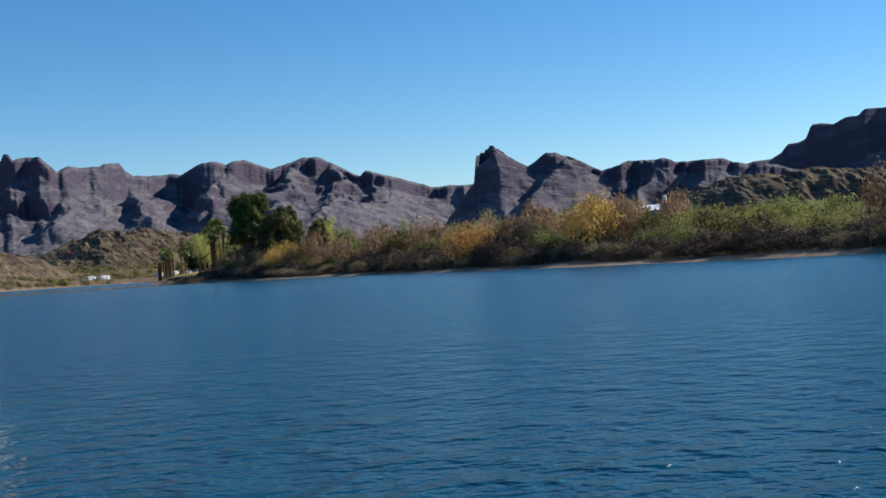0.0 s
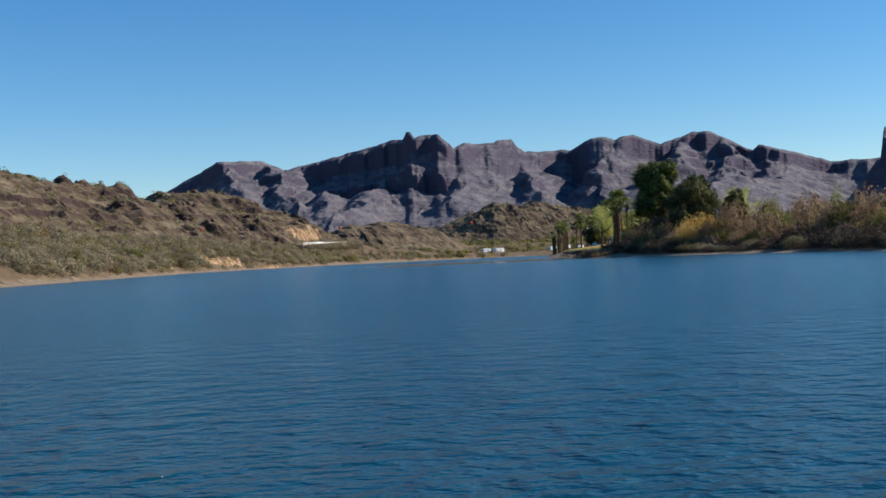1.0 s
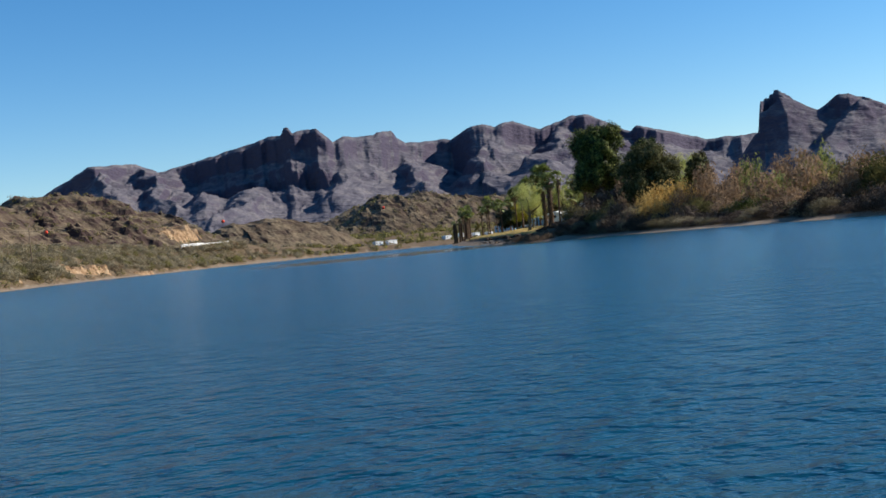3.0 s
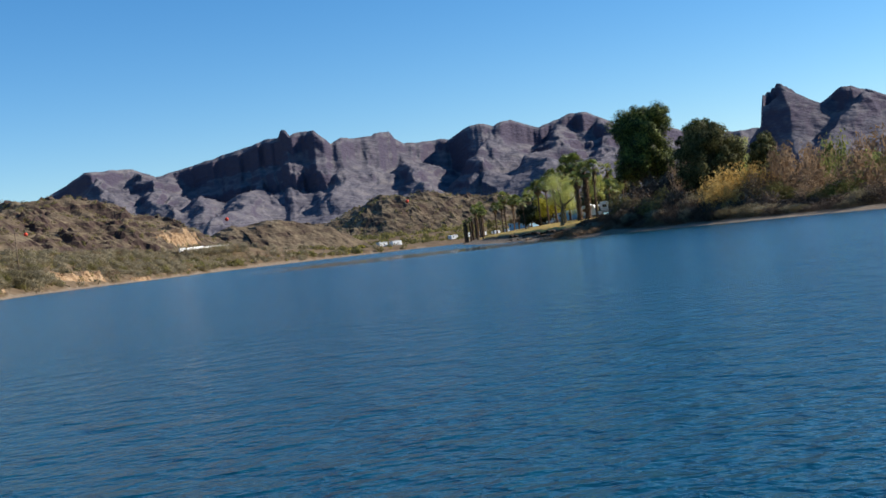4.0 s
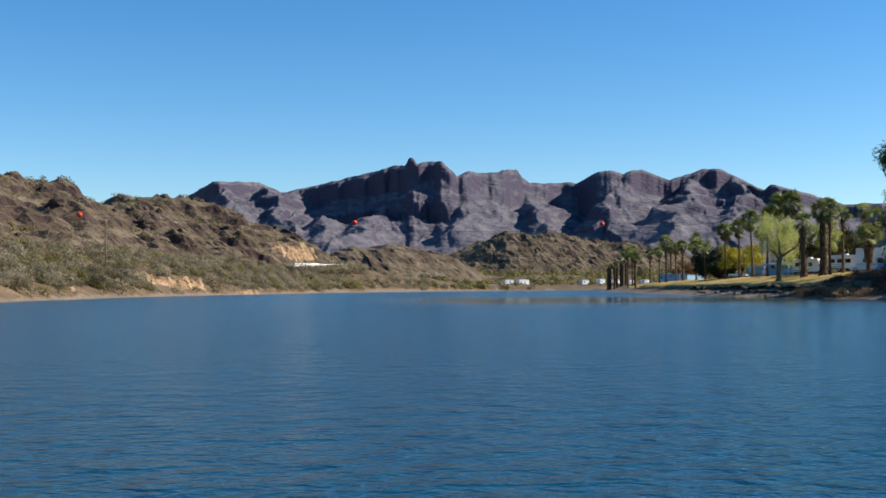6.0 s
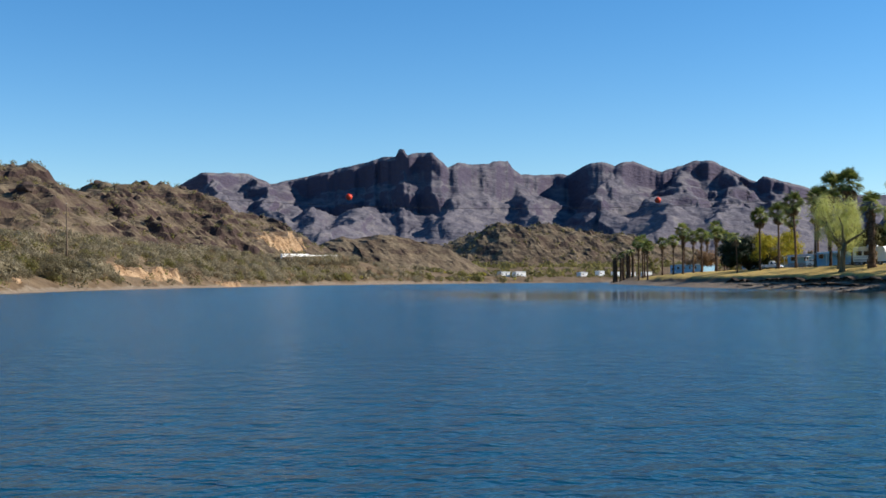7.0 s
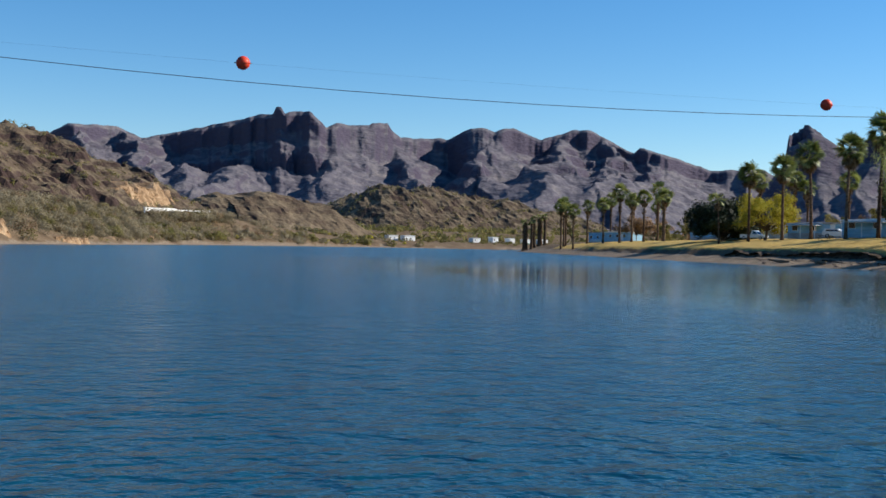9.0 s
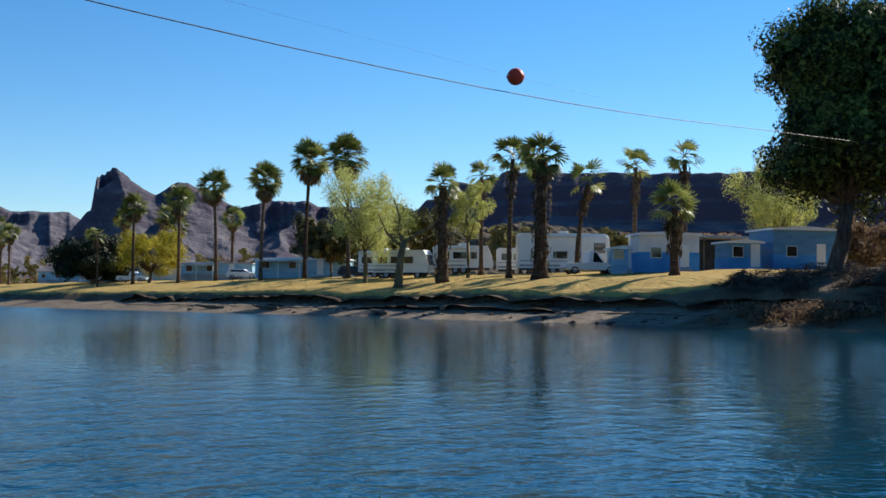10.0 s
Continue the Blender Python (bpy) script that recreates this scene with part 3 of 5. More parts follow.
BUTTE = [(25.35, 26.75, 4.95, 7.0, 1.4), (25.55, 26.65, 5.1, 6.0, 1.2), (25.8, 26.45, 5.22, 5.0, 1.0), (26.0, 26.2, 5.37, 4.0, 1.0), (25.0, 26.0, 3.5, 1.3, 1.0), (26.2, 26.9, 4.85, 6.0, 0.62), (28.75, 29.15, 4.88, 0.62, 0.55), (29.5, 29.8, 4.68, 0.5, 0.55), (26, 31, 3.9, 3.5, 0.2), (32.6, 34.3, 4.2, 0.3, 0.3), (34, 37, 4.0, 0.3, 0.35), (35, 39, 3.6, 0.2, 0.3)]
MESA = [(38.4, 40, 3.75, 0.3, 0.3), (40.0, 41, 4.4, 1.2, 0.3), (41.1, 60, 5.2, 2.4, 0.05), (42.6, 56, 5.45, 0.5, 0.2), (43.4, 58, 5.68, 1.0, 0.2), (52, 80, 5.5, 0.3, 0.1)]
LEFT_SPURS = [[(-5.5, 3550, 312), (-5.3, 3350, 261), (-5.0, 3050, 169)], [(-3.6, 3600, 318), (-3.0, 3300, 236), (-2.3, 3000, 167)], [(-0.2, 3050, 183), (-1.3, 2800, 132)], [(2.6, 3250, 217), (1.4, 2950, 159), (-0.5, 2650, 105)], [(5.1, 3450, 312), (5.8, 3300, 259), (6.1, 2850, 138)]]
RIGHT_SPURS = [[(8.6, 3600, 334), (8.9, 3400, 258), (9.3, 3000, 160)], [(13.2, 3600, 335), (13.2, 3350, 263), (12.5, 3050, 192)], [(16.3, 3640, 341), (16.2, 3300, 234), (14.2, 2700, 105)], [(18.2, 3640, 325), (18.0, 3300, 226), (17.2, 2900, 139)], [(20.0, 3590, 277), (19.8, 3300, 189)]]
rugged_range("mountain_range", "rugged desert mountain range with cliff bands, tinted purple for haze", RANGE, LEFT_SPURS + RIGHT_SPURS, -16, 34, 3650, 1700, 860, 220, 11, ((-8.8, -5.6), (-3.0, 5.2), (10.8, 13.4), (18.6, 20.9)), grow=1.3)
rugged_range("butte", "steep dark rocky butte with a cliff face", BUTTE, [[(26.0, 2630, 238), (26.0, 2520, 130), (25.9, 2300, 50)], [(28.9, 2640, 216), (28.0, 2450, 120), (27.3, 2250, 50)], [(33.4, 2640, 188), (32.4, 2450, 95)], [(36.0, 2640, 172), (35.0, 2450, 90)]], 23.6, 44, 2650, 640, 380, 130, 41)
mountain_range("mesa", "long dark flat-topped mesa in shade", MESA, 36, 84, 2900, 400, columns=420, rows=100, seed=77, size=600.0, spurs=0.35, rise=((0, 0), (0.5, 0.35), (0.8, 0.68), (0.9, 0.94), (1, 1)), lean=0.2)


def hill(name, label, crest, half, seed, mat=HILL_ROCK, along_steps=150, across=60, rough=1.0, craggy=5.0, crags=()):
    """A rounded rocky hill along a crest of (x, y, z) points; half: half its breadth; crags: outcrops (x, y, reach, height)."""
    g = Geo()
    xs, ys, zs = zip(*crest)
    t = np.linspace(0, 1, len(crest))
    for i in range(along_steps):
        u = i / (along_steps - 1)
        c = Vector((np.interp(u, t, xs), np.interp(u, t, ys), 0))
        n2 = Vector((np.interp(min(1, u + 0.02), t, xs) - np.interp(max(0, u - 0.02), t, xs), np.interp(min(1, u + 0.02), t, ys) - np.interp(max(0, u - 0.02), t, ys), 0)).normalized()
        side = Vector((-n2.y, n2.x, 0))
        hgt = np.interp(u, t, zs) * min(1.0, 7 * min(u, 1 - u) + 0.02)
        for k in range(across):
            v = -1 + 2 * k / (across - 1)
            p = c + side * v * half
            body = (0.5 + 0.5 * math.cos(math.pi * v)) ** 0.8
            crag = bumps(p.x, p.y, seed, 34, 6)
            spur = abs(bumps(p.x, p.y, seed + 9, 70, 4))
            z = hgt * body * (1.06 - 0.55 * spur * (1 - body * 0.6)) + rough * craggy * crag * min(1, body * 2.5)
            ledge = bumps(p.x * 0.8 + 0.5 * p.y, p.y * 0.4, seed + 21, 13, 4)
            z += rough * 0.9 * craggy * min(0.8, max(0.0, 1.6 * (ledge - 0.15))) * min(1, body * 2.5)
            rib = max(0.0, 1 - 3.2 * abs(bumps(p.x + 0.6 * p.y, 0.5 * p.y, seed + 33, 46, 3)))
            z += rough * craggy * (0.5 * rib * rib + 0.4 * bumps(p.x, p.y, seed + 51, 9, 3)) * min(1, body * 2.2)
            out = bumps(p.x, p.y, seed + 71, 30, 4)
            z += rough * craggy * 0.35 * min(1.0, max(0.0, 7 * (out - 0.25))) * min(1, body * 2.2)
            for cx, cy, reach, up in crags:
                near = 1 - math.hypot(p.x - cx, p.y - cy) / reach + 0.55 * bumps(p.x, p.y, seed + 5, 7, 4)
                if near > 0:
                    z += up * min(1.0, 2.6 * near) * (0.8 + 0.3 * bumps(p.x, p.y, seed + 8, 4, 3))
            step = math.floor(z / 7.0 + 0.35 * bumps(p.x, p.y, seed + 4, 50, 2)) * 7.0
            z = z + 0.13 * (step + 3.5 - z) * min(1, body * 2)
            g.v.append((p.x, p.y, z - 3 * (1 - min(1, body * 5)) + 1.0))
    g.f = [(i * across + k, i * across + k + 1, (i + 1) * across + k + 1, (i + 1) * across + k) for i in range(along_steps - 1) for k in range(across - 1)]
    g.f = [tuple(reversed(q)) for q in g.f]
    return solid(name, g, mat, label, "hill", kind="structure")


hill("hill_near", "brown rocky desert hill dotted with scrub above the bank", [(-420, 250, 54), (-300, 400, 57), (-215, 530, 53), (-152, 645, 46), (-122, 705, 42), (-100, 752, 44), (-80, 830, 40), (-50, 920, 20), (-30, 970, 6)], 120, 2.2, along_steps=420, across=130, craggy=4.0, crags=((-42, 700, 13, 4.5), (-60, 666, 12, 4.5), (-84, 676, 6, 4), (-80, 668, 5, 4), (-70, 630, 9, 3.5)))
hill("hill_knob", "rocky knob with a tan cliff beside the road", [(-125, 800, 36), (-80, 808, 44), (-46, 815, 36), (-24, 822, 33), (-4, 830, 16), (8, 836, 4)], 46, 6.1, along_steps=120, across=64, craggy=4.0)
hill("hill_low", "low brown rocky mound behind the shore scrub", [(-20, 980, 12), (10, 1000, 30), (42, 1010, 32), (75, 1020, 22), (120, 1040, 5)], 60, 8.4, along_steps=90, across=50, craggy=2.0)
hill("hill_dark", "dark rocky hill at the mountains' foot", [(60, 1800, 10), (150, 1760, 44), (235, 1740, 78), (290, 1745, 70), (390, 1760, 58), (480, 1790, 44), (600, 1830, 20)], 170, 3.7, along_steps=200, across=80, craggy=3.0)
hill("hill_far_right", "brown rocky hill behind the reed bank", [(820, 1350, 12), (900, 1310, 60), (970, 1280, 84), (1050, 1225, 90), (1140, 1140, 80), (1240, 1050, 40), (1300, 1000, 10)], 190, 5.5, along_steps=130, across=70, craggy=1.6)


# ---- plants ----
rng = np.random.default_rng(7)


def leaves(g, centre, radii, count, size, hollow=0.55, slim=0.6, rise=0.0):
    """Small leaf cards strewn through an ellipsoid, more of them near its skin."""
    d = rng.normal(size=(count, 3))
    d /= np.linalg.norm(d, axis=1)[:, None]
    r = hollow + (1 - hollow) * rng.random(count) ** 0.6
    c = np.array(centre) + d * r[:, None] * np.array(radii)
    a = rng.normal(size=(count, 3))
    a[:, 2] += rise
    a -= 0.8 * np.sum(a * d, axis=1)[:, None] * d
    a /= np.linalg.norm(a, axis=1)[:, None]
    b = np.cross(a, d + 0.26 * rng.normal(size=(count, 3)))
    b /= np.linalg.norm(b, axis=1)[:, None] + 1e-9
    s = (size * (0.6 + 0.8 * rng.random(count)))[:, None]
    tri = np.stack([c - a * s, c + b * s * slim * 1.7, c + a * s], 1).reshape(-1, 3)
    k = len(g.v)
    g.v.extend(map(tuple, tri.tolist()))
    g.f.extend([(k + 3 * i, k + 3 * i + 1, k + 3 * i + 2) for i in range(count)])
    return g


def blades(g, centre, spread, count, height, width, lean=0.3):
    """Upright blades or twigs that arch outwards from a foot."""
    for _ in range(count):
        x, y = rng.normal(size=2) * spread
        h = height * (0.55 + 0.45 * rng.random())
        dx, dy = rng.normal(size=2) * lean * h * 0.5 + np.array([x, y]) * 0.5
        w, t = width * (0.6 + 0.8 * rng.random()), rng.random() * math.pi
        wx, wy = w * math.cos(t), w * math.sin(t)
        p0, p1, p2 = np.array([x, y, -0.3]), np.array([x + dx * 0.3, y + dy * 0.3, h * 0.6]), np.array([x + dx, y + dy, h])
        o = np.array([wx, wy, 0])
        pts = np.array(centre) + np.array([p0 - o, p0 + o, p1 - o, p1 + o, p2])
        g.add(pts.tolist(), [(0, 1, 3, 2), (2, 3, 4)])
    return g


def mound(lumps, count, size, top=1.0, slim=0.6, rise=0.4, stems=24, loose=0.25):
    """A rounded, dense, many-stemmed shrub: lumps of small leaves over a dome, and stems that show below and above."""
    g = Geo()
    for k in range(lumps):
        a, r = k * 2.39996 + 0.5 * rng.random(), 0.82 * math.sqrt((k + 0.5) / lumps)
        h = 0.22 + (1.12 - 0.75 * r * r) * top * (0.75 + 0.35 * rng.random()) * (0.6 if k % 4 == 3 else 1.0)
        w = 0.36 + 0.2 * rng.random()
        leaves(g, (r * math.cos(a), r * math.sin(a), max(0.22, h - 0.2)), (w, w, w * (0.8 + 0.5 * rng.random())), count, size, loose, slim, rise)
    blades(g, (0, 0, 0), 0.4, stems, 1.3 * top, 0.008, 0.6)
    return g


def round_bush(lumps=11, count=180, size=0.055):
    return mound(lumps, count, size, 0.95, stems=10)


def twig_bush(lumps=12, count=165, size=0.055):
    return mound(lumps, count, size, 1.05, 0.45, 0.9, 18, 0.15)


def reed_clump(lumps=12, count=165, size=0.06):
    return mound(lumps, count, size, 1.0, 0.4, 1.3, 16, 0.1)


def kinds_of(maker, mat, *size):
    return [maker(*size).data("bush", mat) for _ in range(3)]


COARSE = (8, 80, 0.085)
SAGE_BUSH, OLIVE_BUSH = kinds_of(round_bush, SAGE), kinds_of(round_bush, OLIVE)
REEDS, TWIGS, GOLDS, RUSTS = kinds_of(reed_clump, REED), kinds_of(twig_bush, BROWN_TWIG), kinds_of(twig_bush, GOLD), kinds_of(twig_bush, RUST)
GREY_TWIGS = kinds_of(twig_bush, SAGE)
SHADE_TWIGS = kinds_of(twig_bush, SHADE_TWIG)
FAR_MESHES = {"dark": kinds_of(twig_bush, SHADE_TWIG, *COARSE), "twig": kinds_of(twig_bush, BROWN_TWIG, *COARSE), "reed": kinds_of(reed_clump, REED, *COARSE), "olive": kinds_of(round_bush, OLIVE, *COARSE), "grey": kinds_of(round_bush, SAGE, *COARSE)}


HEAPS = {}


def heap(kind, x, y, wide, high, sink=0.15):
    """Adds a plant to the joined rest of its kind."""
    me = FAR_MESHES[kind][int(rng.integers(3))]
    co = np.empty(len(me.vertices) * 3)
    me.vertices.foreach_get("co", co)
    a = rng.random() * 6.28
    turn = np.array([[math.cos(a), -math.sin(a), 0], [math.sin(a), math.cos(a), 0], [0, 0, 1]])
    co = (co.reshape(-1, 3) * (wide / 2.2, wide / 2.2, high / 1.6)) @ turn.T + (x, y, ground_height(x, y)[0] - sink)
    g = HEAPS.setdefault(kind, Geo())
    for p in me.polygons:
        k = len(g.v)
        g.v.extend(tuple(co[i]) for i in p.vertices)
        g.f.append(tuple(range(k, k + len(p.vertices))))


def plant(name, meshes, x, y, wide, high, label, group, sink=0.15):
    z = ground_height(x, y)[0] - sink
    ob = new(name, meshes[int(rng.integers(len(meshes)))])
    ob.matrix_basis = Matrix.Translation((x, y, z)) @ Matrix.Rotation(rng.random() * 6.28, 4, "Z") @ Matrix.Diagonal((wide / 2.2, wide / 2.2, high / 1.6, 1))
    return tagged(ob, label, "bush", group)


LABEL_TWIG = "bare brown twiggy thicket on the river bank"
LABEL_SHADE = "shrub in the shade-coloured growth hugging the waterline"
LABEL_REED = "tall green reed clump on the river bank"
LABEL_GOLD = "golden dry reed clump beside the water"
LABEL_RUST = "rusty orange autumn bush beside the water"
LABEL_GREY = "grey-green scrubby bush on the river bank"
LABEL_OLIVE = "olive green desert shrub on the slope"
# reed bank on the sunny side of the river: low shrubs coloured dark for shade in front, taller stands behind on rising
# ground
def cove(y):
    """How far the thicket stands back from the water."""
    return 3.4 + max(0.0, 3.2 * bumps(0, y, 4, 22, 2) + 1.2)


def clump(y, seed):
    """Stands of taller and lower growth along the bank."""
    return min(1.5, max(0.5, 0.95 + 1.1 * bumps(y, 0, seed, 13, 3)))


y = 40.0
while y < 292:
    x, u = along(RIGHT_SHORE, y) + cove(y), rng.random()
    pale = 232 < y < 262 and u < 0.55 or u < 0.12
    plant("bush", GREY_TWIGS if pale else SHADE_TWIGS, x + 0.9 * rng.random(), y, 3.4 + rng.random() * 2.0, (1.6 + rng.random() * 1.3) * clump(y, 2), LABEL_GREY if pale else LABEL_SHADE, "bank thicket")
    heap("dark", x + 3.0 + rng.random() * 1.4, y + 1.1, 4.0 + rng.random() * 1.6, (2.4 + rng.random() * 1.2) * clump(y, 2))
    y += 2.1
y = 40.0
while y < 292:
    x, u = along(RIGHT_SHORE, y) + cove(y), rng.random()
    if y < 122 or 136 < y < 150 or 225 < y < 246:
        plant("reed_clump", REEDS if u < 0.85 else GREY_TWIGS, x + 6.0 + rng.random() * 3, y, 4.8 + rng.random() * 1.6, (2.6 + rng.random() * 1.3) * clump(y, 5), LABEL_REED, "bank reeds")
    elif y < 274:
        plant("bush", TWIGS if u < 0.7 else OLIVE_BUSH, x + 6.5 + rng.random() * 4, y, 5.0 + rng.random() * 2, (3.4 + rng.random() * 2.0) * clump(y, 5), LABEL_TWIG if u < 0.7 else LABEL_OLIVE, "bank thicket")
    else:
        plant("bush", GREY_TWIGS, x + 6.5 + rng.random() * 4, y, 4.8 + rng.random(), 4.0 + rng.random() * 1.3, LABEL_GREY, "bank thicket")
    y += 2.6
for rank, back in enumerate((15, 22, 30, 40, 52)):
    y = 36.0
    while y < 300:
        x = along(RIGHT_SHORE, y) + back + rng.random() * 6
        u = rng.random()
        if y < 130 + rank * 8:
            heap("twig" if u > 0.9 else "olive" if u > 0.75 else "reed", x, y, 5.6 + rng.random() * 3, (2.8 + rng.random() * 1.5) * clump(y, 7 + rank))
        elif rank < 4:
            heap("twig" if u < 0.72 else "olive" if u < 0.9 else "reed", x, y, 5.6 + rng.random() * 3, ((6.0 if y > 225 else 5.2 if y > 165 else 4.2) + rng.random() * 2.2) * clump(y, 7 + rank))
        y += 4.2 + 0.7 * rank
for x, y, w, h, kind, label in ((74.5, 161, 9.5, 7.4, RUSTS, LABEL_RUST), (78, 172, 8, 7.4, RUSTS, LABEL_RUST), (76, 128, 9.5, 8.6, GOLDS, LABEL_GOLD), (80, 134, 8, 8.2, GOLDS, LABEL_GOLD), (69.8, 137, 3.2, 2.8, GREY_TWIGS, LABEL_GREY), (76, 272, 9.5, 8.0, GOLDS, LABEL_GOLD), (73, 267, 7, 6.0, GOLDS, LABEL_GOLD), (78, 266, 8, 7.4, GOLDS, LABEL_GOLD), (73, 279, 5, 4.6, GREY_TWIGS, LABEL_GREY), (84, 87, 5, 7.0, TWIGS, LABEL_TWIG), (86, 80, 6, 7.4, TWIGS, LABEL_TWIG)):
    plant("bush", kind, x, y, w, h, label, "bank thicket")
for k in range(12):
    y = 292 + 13 * rng.random()
    x = along(RIGHT_SHORE, y) + 6 + 15 * rng.random()
    plant("bush", SHADE_TWIGS if k % 3 else GREY_TWIGS, x, y, 3.6 + 2 * rng.random(), 2.2 + 1.6 * rng.random(), LABEL_SHADE, "bank thicket")
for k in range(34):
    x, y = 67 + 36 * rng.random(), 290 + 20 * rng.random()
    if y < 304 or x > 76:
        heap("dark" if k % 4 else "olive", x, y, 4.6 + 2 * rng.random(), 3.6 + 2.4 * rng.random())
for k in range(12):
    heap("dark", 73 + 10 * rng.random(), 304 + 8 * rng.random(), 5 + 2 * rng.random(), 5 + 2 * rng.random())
# Low dark shrubs added to stand in for deep shade on the bank.
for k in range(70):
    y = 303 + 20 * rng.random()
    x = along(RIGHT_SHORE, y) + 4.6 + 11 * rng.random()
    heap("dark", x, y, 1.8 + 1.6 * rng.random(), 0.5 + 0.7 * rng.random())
# scrub slope on the shady side
for k in range(620):
    near = k < 110
    y = 185 + (330 if near else 520) * rng.random() ** 0.9
    d = 3.2 + (9 if near else 62) * rng.random() ** (1.0 if near else 1.5)
    x = along(LEFT_SHORE, y) - d
    if 452 < y < 520 and d < 11:
        continue
    pale = rng.random() < (0.85 if d < 25 else 0.6)
    wide, high = (3.0, 1.8) if d < 30 else (2.4, 1.4)
    wide, high = (1.25 if near else 1.0) * (wide + 3.4 * rng.random()), (1.25 if near else 1.0) * (high + 1.8 * rng.random())
    twig = rng.random() < 0.4
    if near:
        plant("bush", (GREY_TWIGS if twig else SAGE_BUSH) if pale else OLIVE_BUSH, x, y, wide, high, LABEL_GREY if pale else LABEL_OLIVE, "slope scrub")
    else:
        heap("grey" if pale else "olive", x, y, wide, high)
for key, mat, label in (("dark", SHADE_TWIG, "brown shrubs along the waterline, coloured dark for shade"), ("twig", BROWN_TWIG, "bare brown thicket covering the bank"), ("reed", REED, "green reeds covering the bank"), ("olive", OLIVE, "olive scrub covering the banks"), ("grey", SAGE, "grey-green scrub covering the slope")):
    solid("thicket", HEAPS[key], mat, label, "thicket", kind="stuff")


def scrub(name, label, spots, mat, size, cards=16, leaf=0.3):
    """Far scrub that nobody could count."""
    g = Geo()
    for x, y, z in spots:
        s = size * (0.6 + 0.9 * rng.random())
        leaves(g, (x, y, z + 0.3 * s), (s, s, 0.62 * s), cards, leaf * s, 0.45)
    return solid(name, g, mat, label, "scrub", kind="stuff")


from mathutils.bvhtree import BVHTree


def on_surface(obs, count, x0, x1, y0, y1):
    out = []
    trees = [BVHTree.FromPolygons([v.co for v in o.data.vertices], [tuple(p.vertices) for p in o.data.polygons]) for o in obs]
    while count > 0:
        count -= 1
        x, y = x0 + (x1 - x0) * rng.random(), y0 + (y1 - y0) * rng.random()
        z = ground_height(x, y)[0]
        if z < 0.6:
            continue
        for t in trees:
            hit = t.ray_cast(Vector((x, y, 400)), Vector((0, 0, -1)))[0]
            if hit is not None:
                z = max(z, hit.z)
        out.append((x, y, z))
    return out


hills = [bpy.data.objects[n] for n in ("hill_near", "hill_knob", "hill_low")]
spots = on_surface(hills, 7000, -330, 10, 330, 960)
scrub("scrub", "olive desert scrub dotting the hillside", spots[::2], OLIVE, 1.5, 34, 0.2)
scrub("scrub", "grey-green desert scrub dotting the hillside", spots[1::2], SAGE, 1.4, 34, 0.2)
far_spots = on_surface([bpy.data.objects["hill_dark"]], 1700, 80, 560, 1600, 1880)
scrub("scrub", "olive desert scrub on the far dark hill", far_spots[::2], OLIVE, 3.0, 10)
scrub("scrub", "grey-brown desert scrub on the far dark hill", far_spots[1::2], SAGE, 2.6, 10)
bank = []
for _ in range(900):
    y = 180 + 640 * rng.random()
    d = 3.0 + 52 * rng.random() ** 1.3
    x = along(LEFT_SHORE, y) - d
    if not (455 < y < 517 and d < 12):
        bank.append((x, y, ground_height(x, y)[0]))
for k in range(90):
    u = rng.random()
    bank.append((-21.0 + 24.5 * u + 2 + 7 * rng.random(), 702 + 76 * u - 2, 10.6 + 1.6 * u - 1.8 * rng.random()))
scrub("scrub", "grey-beige sage bushes covering the river bank", bank[::2] + bank[3::8], SAGE, 2.7, 260, 0.085)
scrub("scrub", "olive bushes covering the river bank", bank[1::8], OLIVE, 2.2, 260, 0.085)
scrub("scrub", "brown bushes covering the river bank", bank[5::8], BROWN_TWIG, 2.2, 260, 0.085)
tangle = []
for _ in range(70):
    y, d = 297 + 21 * rng.random(), 0.7 + 6.5 * rng.random()
    x = along(RIGHT_SHORE, y) + d - 1.6 * bumps(along(RIGHT_SHORE, y), y, 0, 14, 3)
    tangle.append((x, y, ground_height(x, y)[0]))
scrub("scrub", "low brown brush tangled over the shaded bank", tangle, BROWN_TWIG, 0.85, 170, 0.1)
belt = []
for _ in range(900):
    y = 640 + 420 * rng.random()
    x = along(LEFT_SHORE, y) - 4 - 90 * rng.random() ** 1.5
    if y < 870 and along(LEFT_SHORE, y) - x > 12:
        continue
    if not (100 < x < 240 and y > 925):
        belt.append((x, y, ground_height(x, y)[0]))
yards = []
for _ in range(110):
    x, y = 95 + 150 * rng.random(), 962 + 52 * rng.random()
    yards.append((x, y, ground_height(x, y)[0]))
scrub("scrub", "low olive shrubs round the far shore homes", yards, OLIVE, 1.4, 30)
scrub("scrub", "olive bushes along the far shore", belt[::3], OLIVE, 2.6, 40)
scrub("scrub", "grey bushes along the far shore", belt[1::3], SAGE, 2.2, 40)
scrub("scrub", "yellow-green bushes along the far shore", belt[2::8], YELLOW_LEAF, 1.6, 40)
flat = []
for _ in range(1500):
    x, y = 115 + 520 * rng.random(), 470 + 800 * rng.random()
    if x > along(RIGHT_SHORE, y) + 30:
        flat.append((x, y, ground_height(x, y)[0]))
scrub("scrub", "brown scrub on the flats behind the park", flat[::2], BROWN_TWIG, 2.4, 26)
scrub("scrub", "olive scrub on the flats behind the park", flat[1::2], OLIVE, 2.6, 26)
wide = []
